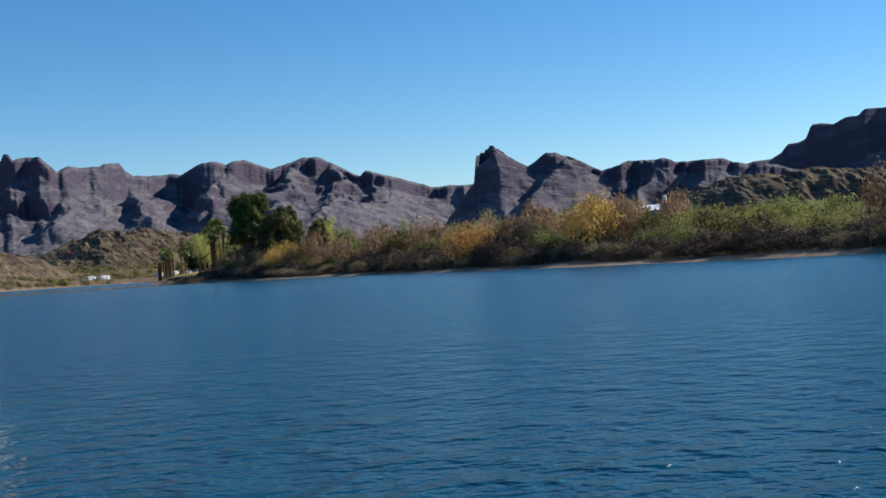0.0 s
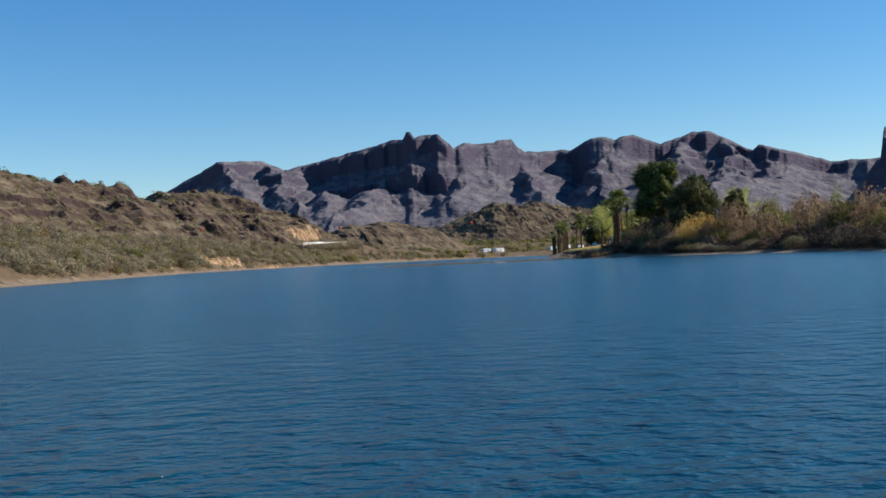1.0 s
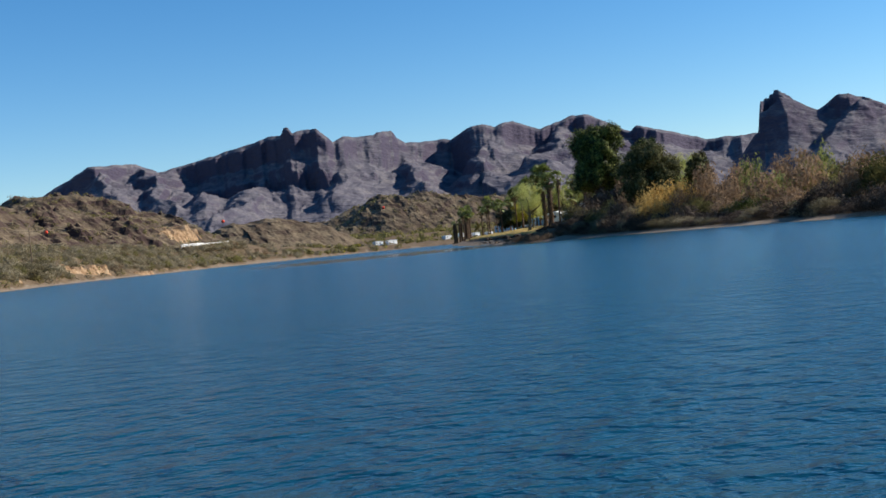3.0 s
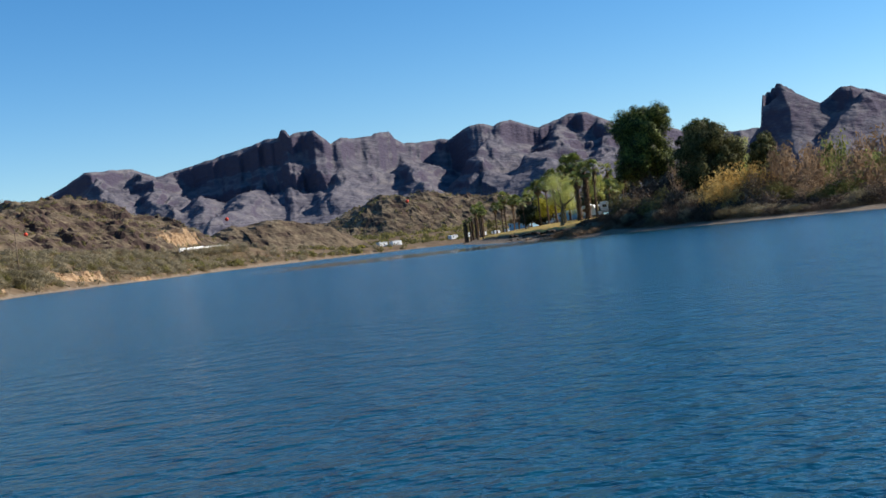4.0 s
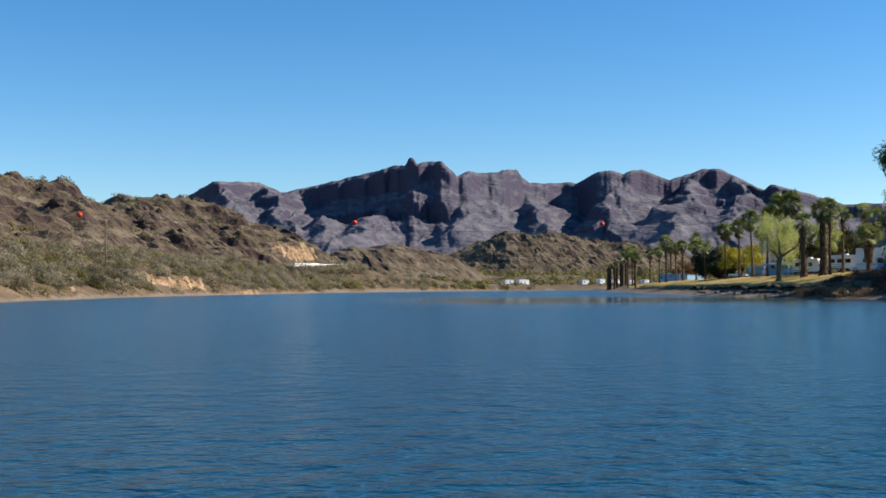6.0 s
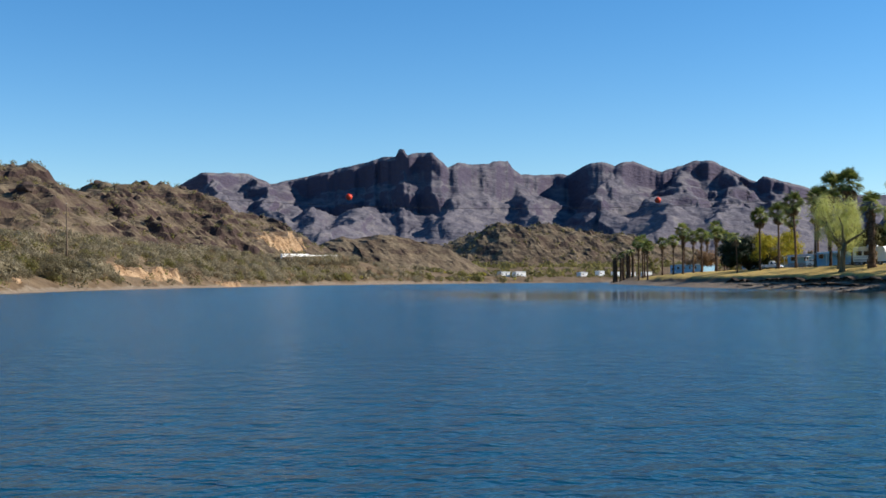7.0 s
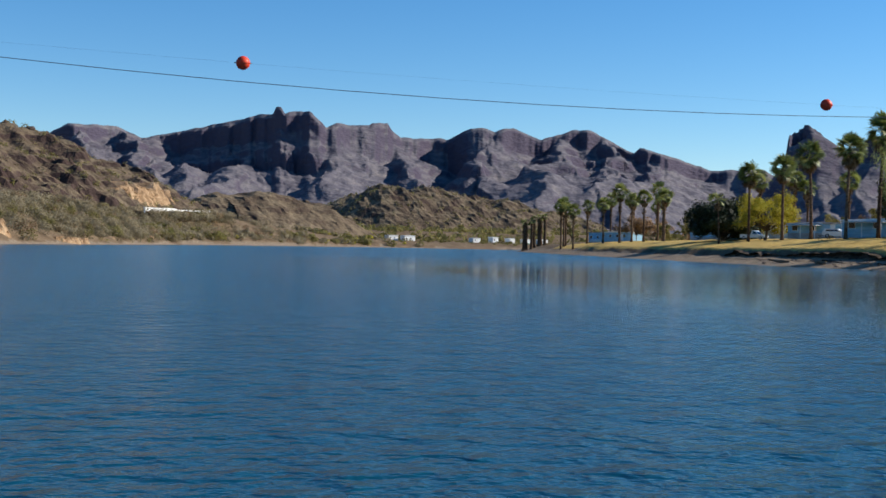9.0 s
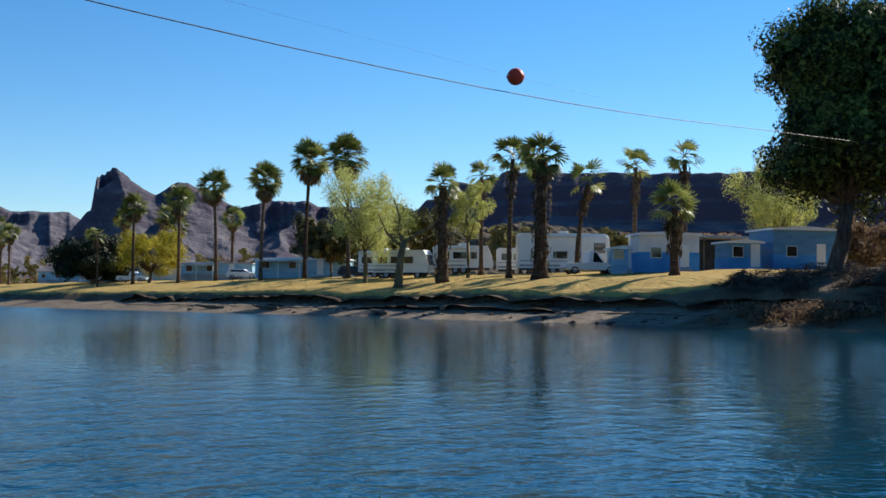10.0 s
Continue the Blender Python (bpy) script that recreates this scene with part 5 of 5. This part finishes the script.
park_home("small pale blue shed beside the white home", 86.6, 343.2, -40, 2.2, 2.2, 2.2, PALE_BLUE, PALE_BLUE, awning=False)
cp = thing("carport", "dark shaded carport between two park homes", "carport", pose(95, 338, ground_height(95, 338)[0] - 0.1, 0, 0, -38))
part("roof", Geo().prism([(-2.6, 3.2), (2.6, 3.2), (2.6, 3.34), (-2.6, 3.42)], -2.2, 2.2), GREY, cp, "grey sheet roof")
part("back_wall", Geo().box(-2.5, 1.9, 0, 2.5, 2.05, 3.2, 0.01), DARK, cp, "dark back wall")
for px in (-2.4, 0, 2.4):
    part("post", Geo().box(px - 0.06, -2.1, 0, px + 0.06, -1.98, 3.22, 0.01), WOOD, cp)
park_home("long pale blue park home with a white roof", 94.5, 399.5, -52, 12.0, 4.2, 2.4, PALE_BLUE, PALE_BLUE)
park_home("long white park home behind the lawn", 109, 466, -62, 20, 4.2, 2.3, DULL_WHITE, DULL_WHITE, awning=False)
park_home("pale blue park home among the palms", 99, 425, -56, 11, 4.2, 2.4, PALE_BLUE, GREY, GREY)
park_home("pale blue park home in the far park", 140, 637, -68, 22, 5, 3.2, PALE_BLUE, DULL_WHITE, GREY, awning=False)
park_home("pale blue park home in the far park", 128, 598, -68, 14, 5, 2.8, PALE_BLUE, PALE_BLUE, awning=False)
park_home("pale blue park home in the far park", 125, 520, -64, 16, 4.5, 2.6, PALE_BLUE, GREY, GREY, awning=False)
trailer("white fifth-wheel trailer with a dark end window", 92, 354.5, -40, 9.2, 4.1, fifth=True)
trailer("white travel trailer with grey stripes", 90.5, 367, -48, 6.4, 3.0)
trailer("white travel trailer with grey stripes", 95, 362.5, -46, 5.6, 2.9)
trailer("white motorhome with a large windscreen", 85.5, 371, -62, 6.2, 3.0, motor=True)
trailer("white travel trailer beside the shade trees", 87.5, 376.5, -60, 5.0, 3.0)
car("suv", "white pickup-style suv parked on the lawn's edge", 84.3, 345.0, -32, WHITE, 5.0, 2.15, truck=True)
car("car", "white sedan parked by the blue home", 94.1, 412.5, -50, WHITE, 4.4, 1.5)
car("car", "dark car parked in the shade", 91.0, 385, -40, DARK, 4.6, 1.5)
car("pickup", "white pickup truck parked beside a home", 100, 452, -58, WHITE, 5.2, 1.8, truck=True)


def picnic_table(x, y, turn):
    t = thing("picnic_table", "weathered wooden picnic table on the lawn", "table", pose(x, y, ground_height(x, y)[0], 0, 0, turn), "picnic tables")
    for k in range(4):
        part("plank", Geo().box(-0.9, -0.36 + 0.18 * k, 0.72, 0.9, -0.2 + 0.18 * k, 0.76), WOOD, t)
    for s in (-1, 1):
        part("bench", Geo().box(-0.9, s * 0.72 - 0.13, 0.42, 0.9, s * 0.72 + 0.13, 0.46), WOOD, t)
        part("leg", Geo().loft([[(s * 0.6 - 0.03, -0.72, 0), (s * 0.6 + 0.03, -0.72, 0), (s * 0.6 + 0.03, -0.62, 0), (s * 0.6 - 0.03, -0.62, 0)], [(s * 0.6 - 0.03, -0.25, 0.72), (s * 0.6 + 0.03, -0.25, 0.72), (s * 0.6 + 0.03, -0.15, 0.72), (s * 0.6 - 0.03, -0.15, 0.72)]], True, True), WOOD, t)
        part("leg", Geo().loft([[(s * 0.6 - 0.03, 0.62, 0), (s * 0.6 + 0.03, 0.62, 0), (s * 0.6 + 0.03, 0.72, 0), (s * 0.6 - 0.03, 0.72, 0)], [(s * 0.6 - 0.03, 0.15, 0.72), (s * 0.6 + 0.03, 0.15, 0.72), (s * 0.6 + 0.03, 0.25, 0.72), (s * 0.6 - 0.03, 0.25, 0.72)]], True, True), WOOD, t)


picnic_table(87, 404, -50)
picnic_table(84, 378, -40)
picnic_table(90, 446, -55)

# far shore homes
for x, y, length, high, mat in ((118, 985, 7, 3.2, DULL_WHITE), (128, 982, 8, 3.4, WHITE), (176, 1002, 6, 3.0, DULL_WHITE), (188, 1000, 4.5, 3.3, WHITE), (199, 999, 4.5, 3.6, WHITE), (210, 1000, 5, 3.2, DULL_WHITE), (222, 1003, 6, 3.3, WHITE), (60, 905, 5, 2.6, DULL_WHITE)):
    park_home("small white home on the far shore", x, y, 24, length, 5, high, mat, TEAL if length == 5 else mat, WHITE, awning=False)

# roadside wall on its embankment
wall, fill_ = Geo(), Geo()
top, slope = [], []
for k in range(25):
    u = k / 24
    x, y = -21.0 + 24.5 * u, 702 + 76 * u
    z, h = 12.2 + 1.6 * u, 1.35 if u < 0.45 else 0.9
    top.append([(x - 0.3, y, z - 0.8), (x + 0.3, y, z - 0.8), (x + 0.3, y, z + h), (x - 0.3, y, z + h)])
    foot = 7.5 + 1.2 * bumps(k * 0.4, 0, 2, 1.0, 3)
    slope.append([(x - 12, y + 4, z - 6), (x + foot, y - 3, z - 6), (x + 0.5 * foot, y - 1.5, z - 2.6 + 0.6 * bumps(k * 0.7, 5, 2, 1.0, 3)), (x + 0.8, y, z), (x - 9, y + 3, z)])
wall.loft(top, True, True)
fill_.loft(slope, True, True)
solid("embankment", fill_, SOIL, "tan earth embankment under the roadside wall", "bank", kind="structure")
solid("wall_road", wall, WHITE, "low white roadside wall above the shore", "wall", kind="structure")

# building and tank behind the reed bank
z = ground_height(181.5, 275.6)[0] - 0.2
shed = thing("storage_shed", "long storage shed with a white pitched roof behind the reeds", "shed", pose(181.5, 275.6, z, 0, 0, -33))
eaves, ridge = 11.9 - z, 13.5 - z
part("wall", Geo().box(-4.0, -6.2, 0, 4.0, 6.2, eaves, 0.03), GREY, shed, "grey sheet wall")
for s in (-1, 1):
    part("roof", Geo().loft([[(px, s * 6.8, eaves - 0.1), (px, 0, ridge), (px, 0, ridge + 0.12), (px, s * 6.8, eaves + 0.02)] for px in (-4.3, 4.3)], True, True), WHITE, shed, "white metal roof slope")
part("door", Geo().box(-1.4, -6.28, 0, 1.4, -6.19, 3.2, 0.02), DULL_WHITE, shed)
z = ground_height(192, 282.5)[0] - 0.2
tank = thing("water_tank", "pale upright water tank behind the reed bank", "tank", pose(192, 282.5, z))
part("drum", Geo().tube([(0, 0, 0), (0, 0, 16.2 - z), (0, 0, 16.5 - z)], [0.6, 0.6, 0.2], 20), DULL_WHITE, tank, smooth=False)
part("ladder", Geo().box(-0.7, -0.2, 0.2, -0.62, 0.2, 16.0 - z), STEEL, tank)

# eroded bank, rocks and driftwood
def eroded(label, line, high, seed, tall=26, mat=TAN_EARTH, base=None, name="eroded_bank"):
    """A gullied earth face along a line of (x, y) points; it leans back as it rises."""
    g = Geo()
    n = 90
    xs, ys = [p[0] for p in line], [p[1] for p in line]
    t = np.linspace(0, 1, len(line))
    for j in range(tall):
        v = j / (tall - 1)
        for i in range(n):
            u = i / (n - 1)
            x, y = np.interp(u, t, xs), np.interp(u, t, ys)
            rib = abs(bumps(u * 40, v * 3, seed, 2.2, 4))
            h = high * (0.75 + 0.35 * bumps(u * 9, 0, seed, 1.0, 3)) * min(1, 9 * u, 9 * (1 - u))
            back = (0.45 * v + 0.35 * rib * (0.4 + v)) * high * 0.8 + (1.2 * high if j == tall - 1 else 0)
            foot = ground_height(x, y)[0] - 0.8 if base is None else np.interp(u, [0, 1], base) - 2.0
            g.v.append((x - back, y + 0.2 * back, foot + h * v * (0.9 if j == tall - 1 else 1.0)))
    g.f = [(j * n + i, j * n + i + 1, (j + 1) * n + i + 1, (j + 1) * n + i) for j in range(tall - 1) for i in range(n - 1)]
    return solid(name, g, mat, label, "bank" if base is None else "cliff", group="eroded banks" if base is None else "rock cliffs")


eroded("eroded tan earth bank above the waterline", [(-50.5, 458), (-46, 472), (-43.8, 486), (-41, 500), (-37, 514)], 5.6, 3.3)
eroded("eroded tan earth bank above the waterline", [(-33, 530), (-29, 542), (-26, 552)], 3.0, 8.1)
eroded("tan and pinkish rock cliff on the hill's end", [(-30, 708), (-24, 728), (-19, 748), (-12, 770), (-8, 790)], 12.5, 6.6, base=(15.2, 16.0), name="rock_cliff")


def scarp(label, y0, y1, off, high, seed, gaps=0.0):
    """An undercut step of earth with an uneven turf lip, along the park's shore; its dark colour stands in for shade.
    """
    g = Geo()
    outline = ((0.1, -0.25), (0.2, 0.2), (0.5, 0.5), (0.45, 0.75), (0.0, 0.93), (-0.08, 1.0), (0.45, 1.04), (1.2, 0.95), (1.5, 0.6))
    n = int((y1 - y0) / 0.4)
    for k in range(n):
        y = y0 + (y1 - y0) * k / (n - 1)
        x = along(RIGHT_SHORE, y) + off
        x = x - 1.6 * bumps(x, y, 0, 14, 3)
        h = high * max(0.1, 0.9 + 0.7 * bumps(y, 0, seed, 5, 3) - gaps * max(0.0, bumps(y, 3, seed, 16, 2) + 0.2)) * min(1.0, 0.1 + k / 12, 0.1 + (n - 1 - k) / 12)
        foot = ground_height(x, y)[0]
        for j, (back, up) in enumerate(outline):
            shift = 0.45 * bumps(y, 2 * j, seed + 3, 2.0, 3)
            g.v.append((x + back * (0.6 + 0.5 * high) + shift, y + 0.2 * shift, foot + h * up))
    m = len(outline)
    g.f = [(i * m + j, (i + 1) * m + j, (i + 1) * m + j + 1, i * m + j + 1) for i in range(n - 1) for j in range(m - 1)]
    return solid("eroded_bank", g, SHADE_SOIL, label, "bank", group="eroded banks")


scarp("undercut earth step below the lawn's edge, shade-dark in colour", 306, 412, 6.3, 0.75, 4.7, 0.8)
scarp("low earth step above the gravel beach, shade-dark in colour", 318, 404, 3.9, 0.38, 9.3, 1.6)


def rock_mesh(name):
    b = bmesh.new()
    bmesh.ops.create_icosphere(b, subdivisions=2, radius=1)
    shift = Vector((rng.random() * 9, rng.random() * 9, 0))
    for v in b.verts:
        v.co *= 0.7 + 0.5 * abs(noise.noise(v.co * 1.2 + shift)) + 0.22 * noise.noise(v.co * 3.1 + shift)
        v.co.z *= 0.65
    d = bpy.data.meshes.new(name)
    b.to_mesh(d)
    b.free()
    return d


high_spots = [p for p in spots if p[2] > 16]
for label, mat, count, place in (("dark varnished boulder on the hillside", DARK_ROCK, 130, 0), ("brown rock on the gravel beach", DARK_ROCK, 90, 1), ("brown rock on the scrub slope", TAN_EARTH, 50, 2)):
    meshes = [rock_mesh("rock") for _ in range(3)]
    for d in meshes:
        d.materials.append(mat)
    for _ in range(count):
        if place == 0:
            x, y, z = high_spots[int(rng.integers(len(high_spots)))]
            s = 1.2 + 3.2 * rng.random() ** 2
        elif place == 1:
            y = 300 + 90 * rng.random()
            x = along(RIGHT_SHORE, y) + 0.5 + 6 * rng.random() ** 1.4
            z, s = ground_height(x, y)[0], 0.12 + 0.3 * rng.random() ** 2
        else:
            y = 300 + 380 * rng.random()
            x = along(LEFT_SHORE, y) - 2 - 30 * rng.random()
            z, s = ground_height(x, y)[0], 0.4 + 0.9 * rng.random()
        ob = new("rock", meshes[int(rng.integers(3))])
        ob.matrix_basis = Matrix.Translation((x, y, z - 0.1 * s)) @ Matrix.Rotation(rng.random() * 6.28, 4, "Z") @ Matrix.Diagonal((s * (0.8 + 0.7 * rng.random()), s, s * (0.8 + 0.5 * rng.random()), 1))
        tagged(ob, label, "rock", "rocks")
for x, y, length, turn in ((63.6, 352, 5.5, 62), (66, 371, 6.5, 75), (64.5, 345, 3.5, 40), (66.5, 381, 4, 100)):
    g = Geo().tube([(-length / 2, 0, 0.05), (-length / 6, 0.2, 0.12), (length / 5, -0.1, 0.14), (length / 2, 0.15, 0.3)], [0.16, 0.2, 0.17, 0.06], 8)
    solid("driftwood_log", g, WOOD, "dark driftwood log lying on the beach", "log", pose(x + 1.5, y, ground_height(x + 1.5, y)[0] + 0.05, 0, 0, turn), "driftwood", smooth=True)

# trunks and landing stage at the river bend
stub = fan_palm("palm trunk with a clipped crown by the landing", 0.62, 10.5, 10, 6, 0.9, 0.5)
for dx, dy in ((-4.0, 0), (-2.7, 1.6), (-1.2, -0.6), (0.2, 1.2), (1.8, 0), (3.0, 1.5), (4.0, -0.5)):
    copy_thing(stub, pose(122.5 + dx, 677 + dy, max(0.2, ground_height(122.5 + dx, 677 + dy)[0]) - 0.3, 0, 0, float(rng.random() * 360)))
for o in (*stub.children_recursive, stub):
    bpy.data.objects.remove(o)
dock = thing("landing_stage", "dark timber landing stage at the water's edge", "dock", pose(116.5, 671, 0, 0, 0, 10))
for k in range(10):
    part("plank", Geo().box(-6 + 1.2 * k, -1.6, 0.75, -4.86 + 1.2 * k, 1.6, 0.86), WOOD, dock)
for px in (-5.5, 0, 5.5):
    for py in (-1.4, 1.4):
        part("pile", Geo().tube([(px, py, -2.6), (px, py, 1.1)], 0.16, 8), WOOD, dock)


# ---- power line ----
def sag(x):
    return 9.5 + 0.00037 * (x - 14) ** 2, 302.4 + 0.145 * x


def hang(x):
    """Height of the heavy cable: it sags in the middle of the river and runs straight to its poles."""
    d = abs(x - 12)
    return 8.58 + 0.00104 * min(d, 40) ** 2 + 0.07 * max(0.0, d - 40)


def pole(label, x, y, top, arms=True):
    z = ground_height(x, y)[0]
    p = thing("utility_pole", label, "pole", pose(x, y, z - 0.3, 0, 0, 8))
    h = top - z + 0.3
    part("post", Geo().tube([(0, 0, 0), (0, 0, h * 0.5), (0, 0, h)], [0.19, 0.16, 0.13], 10), WOOD, p, smooth=True)
    if arms:
        part("crossarm", Geo().box(-0.06, -1.1, h - 0.75, 0.06, 1.1, h - 0.6, 0.01), WOOD, p)
        for s in (-1, 0.0, 1):
            part("insulator", Geo().tube([(0, s * 0.95, h - 0.6), (0, s * 0.95, h - 0.5), (0, s * 0.95, h - 0.38)], [0.04, 0.07, 0.03], 8), DULL_WHITE, p, "pale insulator")


for x in (-125, 190):
    z, y = sag(x)
    pole("tall wooden utility pole carrying the river crossing", x, y, max(z, hang(x)) + 0.4)
pole("weathered wooden utility pole on the scrub slope", -57, 449, 18.9)
for name, drop, r, label in (("cable_lower", 0.79, 0.017, "thin dark cable spanning the river"), ("cable_upper", 0.0, 0.0022, "very thin marker cable spanning the river")):
    pts = []
    for k in range(64):
        x = -125 + 315 * k / 63
        z, y = sag(x)
        pts.append((x, y, hang(x) if drop else z))
    solid(name.split("_")[0], Geo().tube(pts, r, 6), CABLE, label, "cable", smooth=True)
for x in (-31.1, 0.45, 31.9):
    z, y = sag(x)
    ball = thing("marker_ball", "orange-red aerial marker ball on the cable", "marker ball", pose(x, y, z), "marker balls")
    b = Geo()
    n, m, r = 24, 13, 0.315
    b.loft([[(r * math.sin(math.pi * j / (m - 1)) * math.cos(2 * math.pi * i / n) + 1e-4 * math.cos(i), r * math.sin(math.pi * j / (m - 1)) * math.sin(2 * math.pi * i / n), -r * math.cos(math.pi * j / (m - 1))) for i in range(n)] for j in range(m)])
    part("shell", b, ORANGE, ball, smooth=True)
    part("seam", Geo().loft([[(a * math.cos(2 * math.pi * i / n), a * math.sin(2 * math.pi * i / n), c) for i in range(n)] for a, c in ((r, -0.02), (r + 0.02, -0.02), (r + 0.02, 0.02), (r, 0.02))]), ORANGE, ball)
    part("clamp", Geo().box(-0.38, -0.03, -0.03, 0.38, 0.03, 0.03, 0.01), STEEL, ball, "grey steel cable clamp")


# ---- the motorboat, where it passes early on ----
def half_beam(s):
    return float(np.interp(s, [0, 0.03, 0.09, 0.17, 0.3, 0.48, 0.85, 1.24, 1.64, 1.96, 2.5, 3.2, 4.2, 5.2], [0.0, 0.2, 0.35, 0.47, 0.6, 0.73, 0.94, 1.1, 1.23, 1.22, 1.08, 0.92, 0.8, 0.7]))


def deck_z(s, v=0.0):
    return 0.85 - 0.035 * v * v - 0.012 * max(0.0, 0.6 - s)


stations = [0.002, 0.015, 0.04, 0.08, 0.13, 0.2, 0.3, 0.42, 0.56, 0.72, 0.9, 1.1, 1.32, 1.56, 1.82, 2.1, 2.4, 2.72]
boat = thing("motorboat", "white motorboat with bright blue deck stripes on the river", "boat", pose(-0.60, 17.09, 0.015, 0, 0, 0.6))
g = Geo()
rings = []
for s in stations + [3.2, 3.7, 4.2, 4.7, 5.2]:
    w, keel = half_beam(s), -0.32 + 0.75 * math.exp(-s * 1.6)
    side = [(w, deck_z(s, 1)), (w + 0.005, 0.74), (w * 0.97, 0.55), (w * 0.9, 0.22 + 0.3 * math.exp(-s * 1.6)), (w * 0.55, keel * 0.5), (0.0, keel)]
    rings.append([(x, -s, z) for x, z in side] + [(-x, -s, z) for x, z in side[-2::-1]])
n = len(rings[0])
for r in rings:
    g.v.extend(r)
g.f = [(i * n + j, i * n + j + 1, (i + 1) * n + j + 1, (i + 1) * n + j) for i in range(len(rings) - 1) for j in range(n - 1)]
g.f.append(tuple(range((len(rings) - 1) * n, len(rings) * n)))
part("hull", g, GELCOAT, boat, smooth=True)


def deck_strip(name, mat, inner, outer, lift, label=""):
    """A band of the foredeck between two insets from its edge, on both sides; insets are functions of the station."""
    g = Geo()
    cols = 9
    for s in stations:
        w = half_beam(s)
        a, b = max(0.0, w - inner(s)), max(0.0, w - outer(s))
        row = [b + (a - b) * k / (cols - 1) for k in range(cols)]
        for x in row:
            g.v.append((x, -s, deck_z(s, x / max(w, 0.01)) + lift))
        for x in row:
            g.v.append((-x, -s, deck_z(s, x / max(w, 0.01)) + lift))
    m = 2 * cols
    for i in range(len(stations) - 1):
        for k in range(cols - 1):
            g.f.append((i * m + k, i * m + k + 1, (i + 1) * m + k + 1, (i + 1) * m + k))
            g.f.append((i * m + cols + k + 1, i * m + cols + k, (i + 1) * m + cols + k, (i + 1) * m + cols + k + 1))
    return part(name, g, mat, boat, label, True)


deck_strip("foredeck", GELCOAT, lambda s: 9.0, lambda s: 0.0, 0.0)
g_in = Geo()
cols = 17
inner_stations = [0.6 + (2.72 - 0.6) * (k / 22) ** 1.6 for k in range(23)]


def inner_beam(s):
    return half_beam(max(0.0, s - 0.6)) * 0.88 * min(1.0, 0.72 + 0.28 * s) + 0.01


for s in inner_stations:
    w = inner_beam(s)
    for k in range(cols):
        x = -w + 2 * w * k / (cols - 1)
        g_in.v.append((x, -s, deck_z(s, x / half_beam(s)) + 0.006))
g_in.f = [(i * cols + k, (i + 1) * cols + k, (i + 1) * cols + k + 1, i * cols + k + 1) for i in range(len(inner_stations) - 1) for k in range(cols - 1)]
part("deck_panel", g_in, DECK_GREY, boat, "pale grey deck panel", True)
for name, mat, wide_x, wide_y, off, lift, label in (("deck_stripe", STRIPE, 0.085, 0.06, 0.0, 0.009, "bright blue curved stripe"), ("pinstripe", NAVY, 0.005, 0.01, -0.028, 0.011, "thin dark blue pinstripe")):
    for side in (-1, 1):
        st = Geo()
        for s in inner_stations:
            w, back = inner_beam(s) + off * min(1.0, s), s - off * 0.6
            grown = min(1.0, (s - 0.3) / 1.5)
            for x, yy in ((w, back), (w + wide_x * grown + 0.004, back - wide_y * (1 - 0.6 * grown))):
                st.v.append((side * x, -yy, deck_z(s, x / half_beam(s)) + lift))
        st.f = [(2 * i, 2 * i + 1, 2 * i + 3, 2 * i + 2) for i in range(len(inner_stations) - 1)]
        if side > 0:
            st.f = [q[::-1] for q in st.f]
        part(name, st, mat, boat, label)
for side in (-1, 1):
    rail = Geo().tube([(side * (half_beam(s) + 0.01), -s, deck_z(s, 1) - 0.005) for s in stations + [3.2, 3.7, 4.2, 4.7, 5.2]], 0.016, 8)
    part("rub_rail", rail, STRIPE, boat, "bright blue rub rail", True)
    part("side_deck", Geo().loft([[(side * (half_beam(s) - 0.3), -s, 0.80), (side * half_beam(s), -s, 0.80), (side * half_beam(s), -s, 0.815), (side * (half_beam(s) - 0.3), -s, 0.84)] for s in (2.7, 3.2, 3.7, 4.2, 4.7, 5.2)], True, True), GELCOAT, boat)
light = part("bow_light", Geo().box(-0.055, -0.2, 0.84, 0.04, -0.13, 0.862, 0.01), CHROME, boat, "chrome bow light base")
part("lens", Geo().tube([(0.01, -0.165, 0.858), (0.01, -0.165, 0.872), (0.01, -0.165, 0.884), (0.01, -0.165, 0.89)], [0.018, 0.02, 0.016, 0.006], 14), CHROME, light, "chrome light cap", True)
part("cockpit_floor", Geo().box(-0.62, -5.1, 0.28, 0.62, -2.7, 0.33), DECK_GREY, boat, "pale grey cockpit floor")
part("dashboard", Geo().box(-0.92, -2.86, 0.33, 0.92, -2.66, 0.86, 0.04), GELCOAT, boat)
for sx in (-0.36, 0.36):
    seat = part("seat", Geo().box(sx - 0.27, -4.2, 0.33, sx + 0.27, -3.7, 0.68, 0.06), GELCOAT, boat, "white vinyl seat")
    part("backrest", Geo().box(sx - 0.27, -4.32, 0.6, sx + 0.27, -4.18, 1.0, 0.05), STRIPE, seat, "blue vinyl backrest")
part("engine_cover", Geo().box(-0.5, -5.15, 0.33, 0.5, -4.5, 0.9, 0.08), GELCOAT, boat)
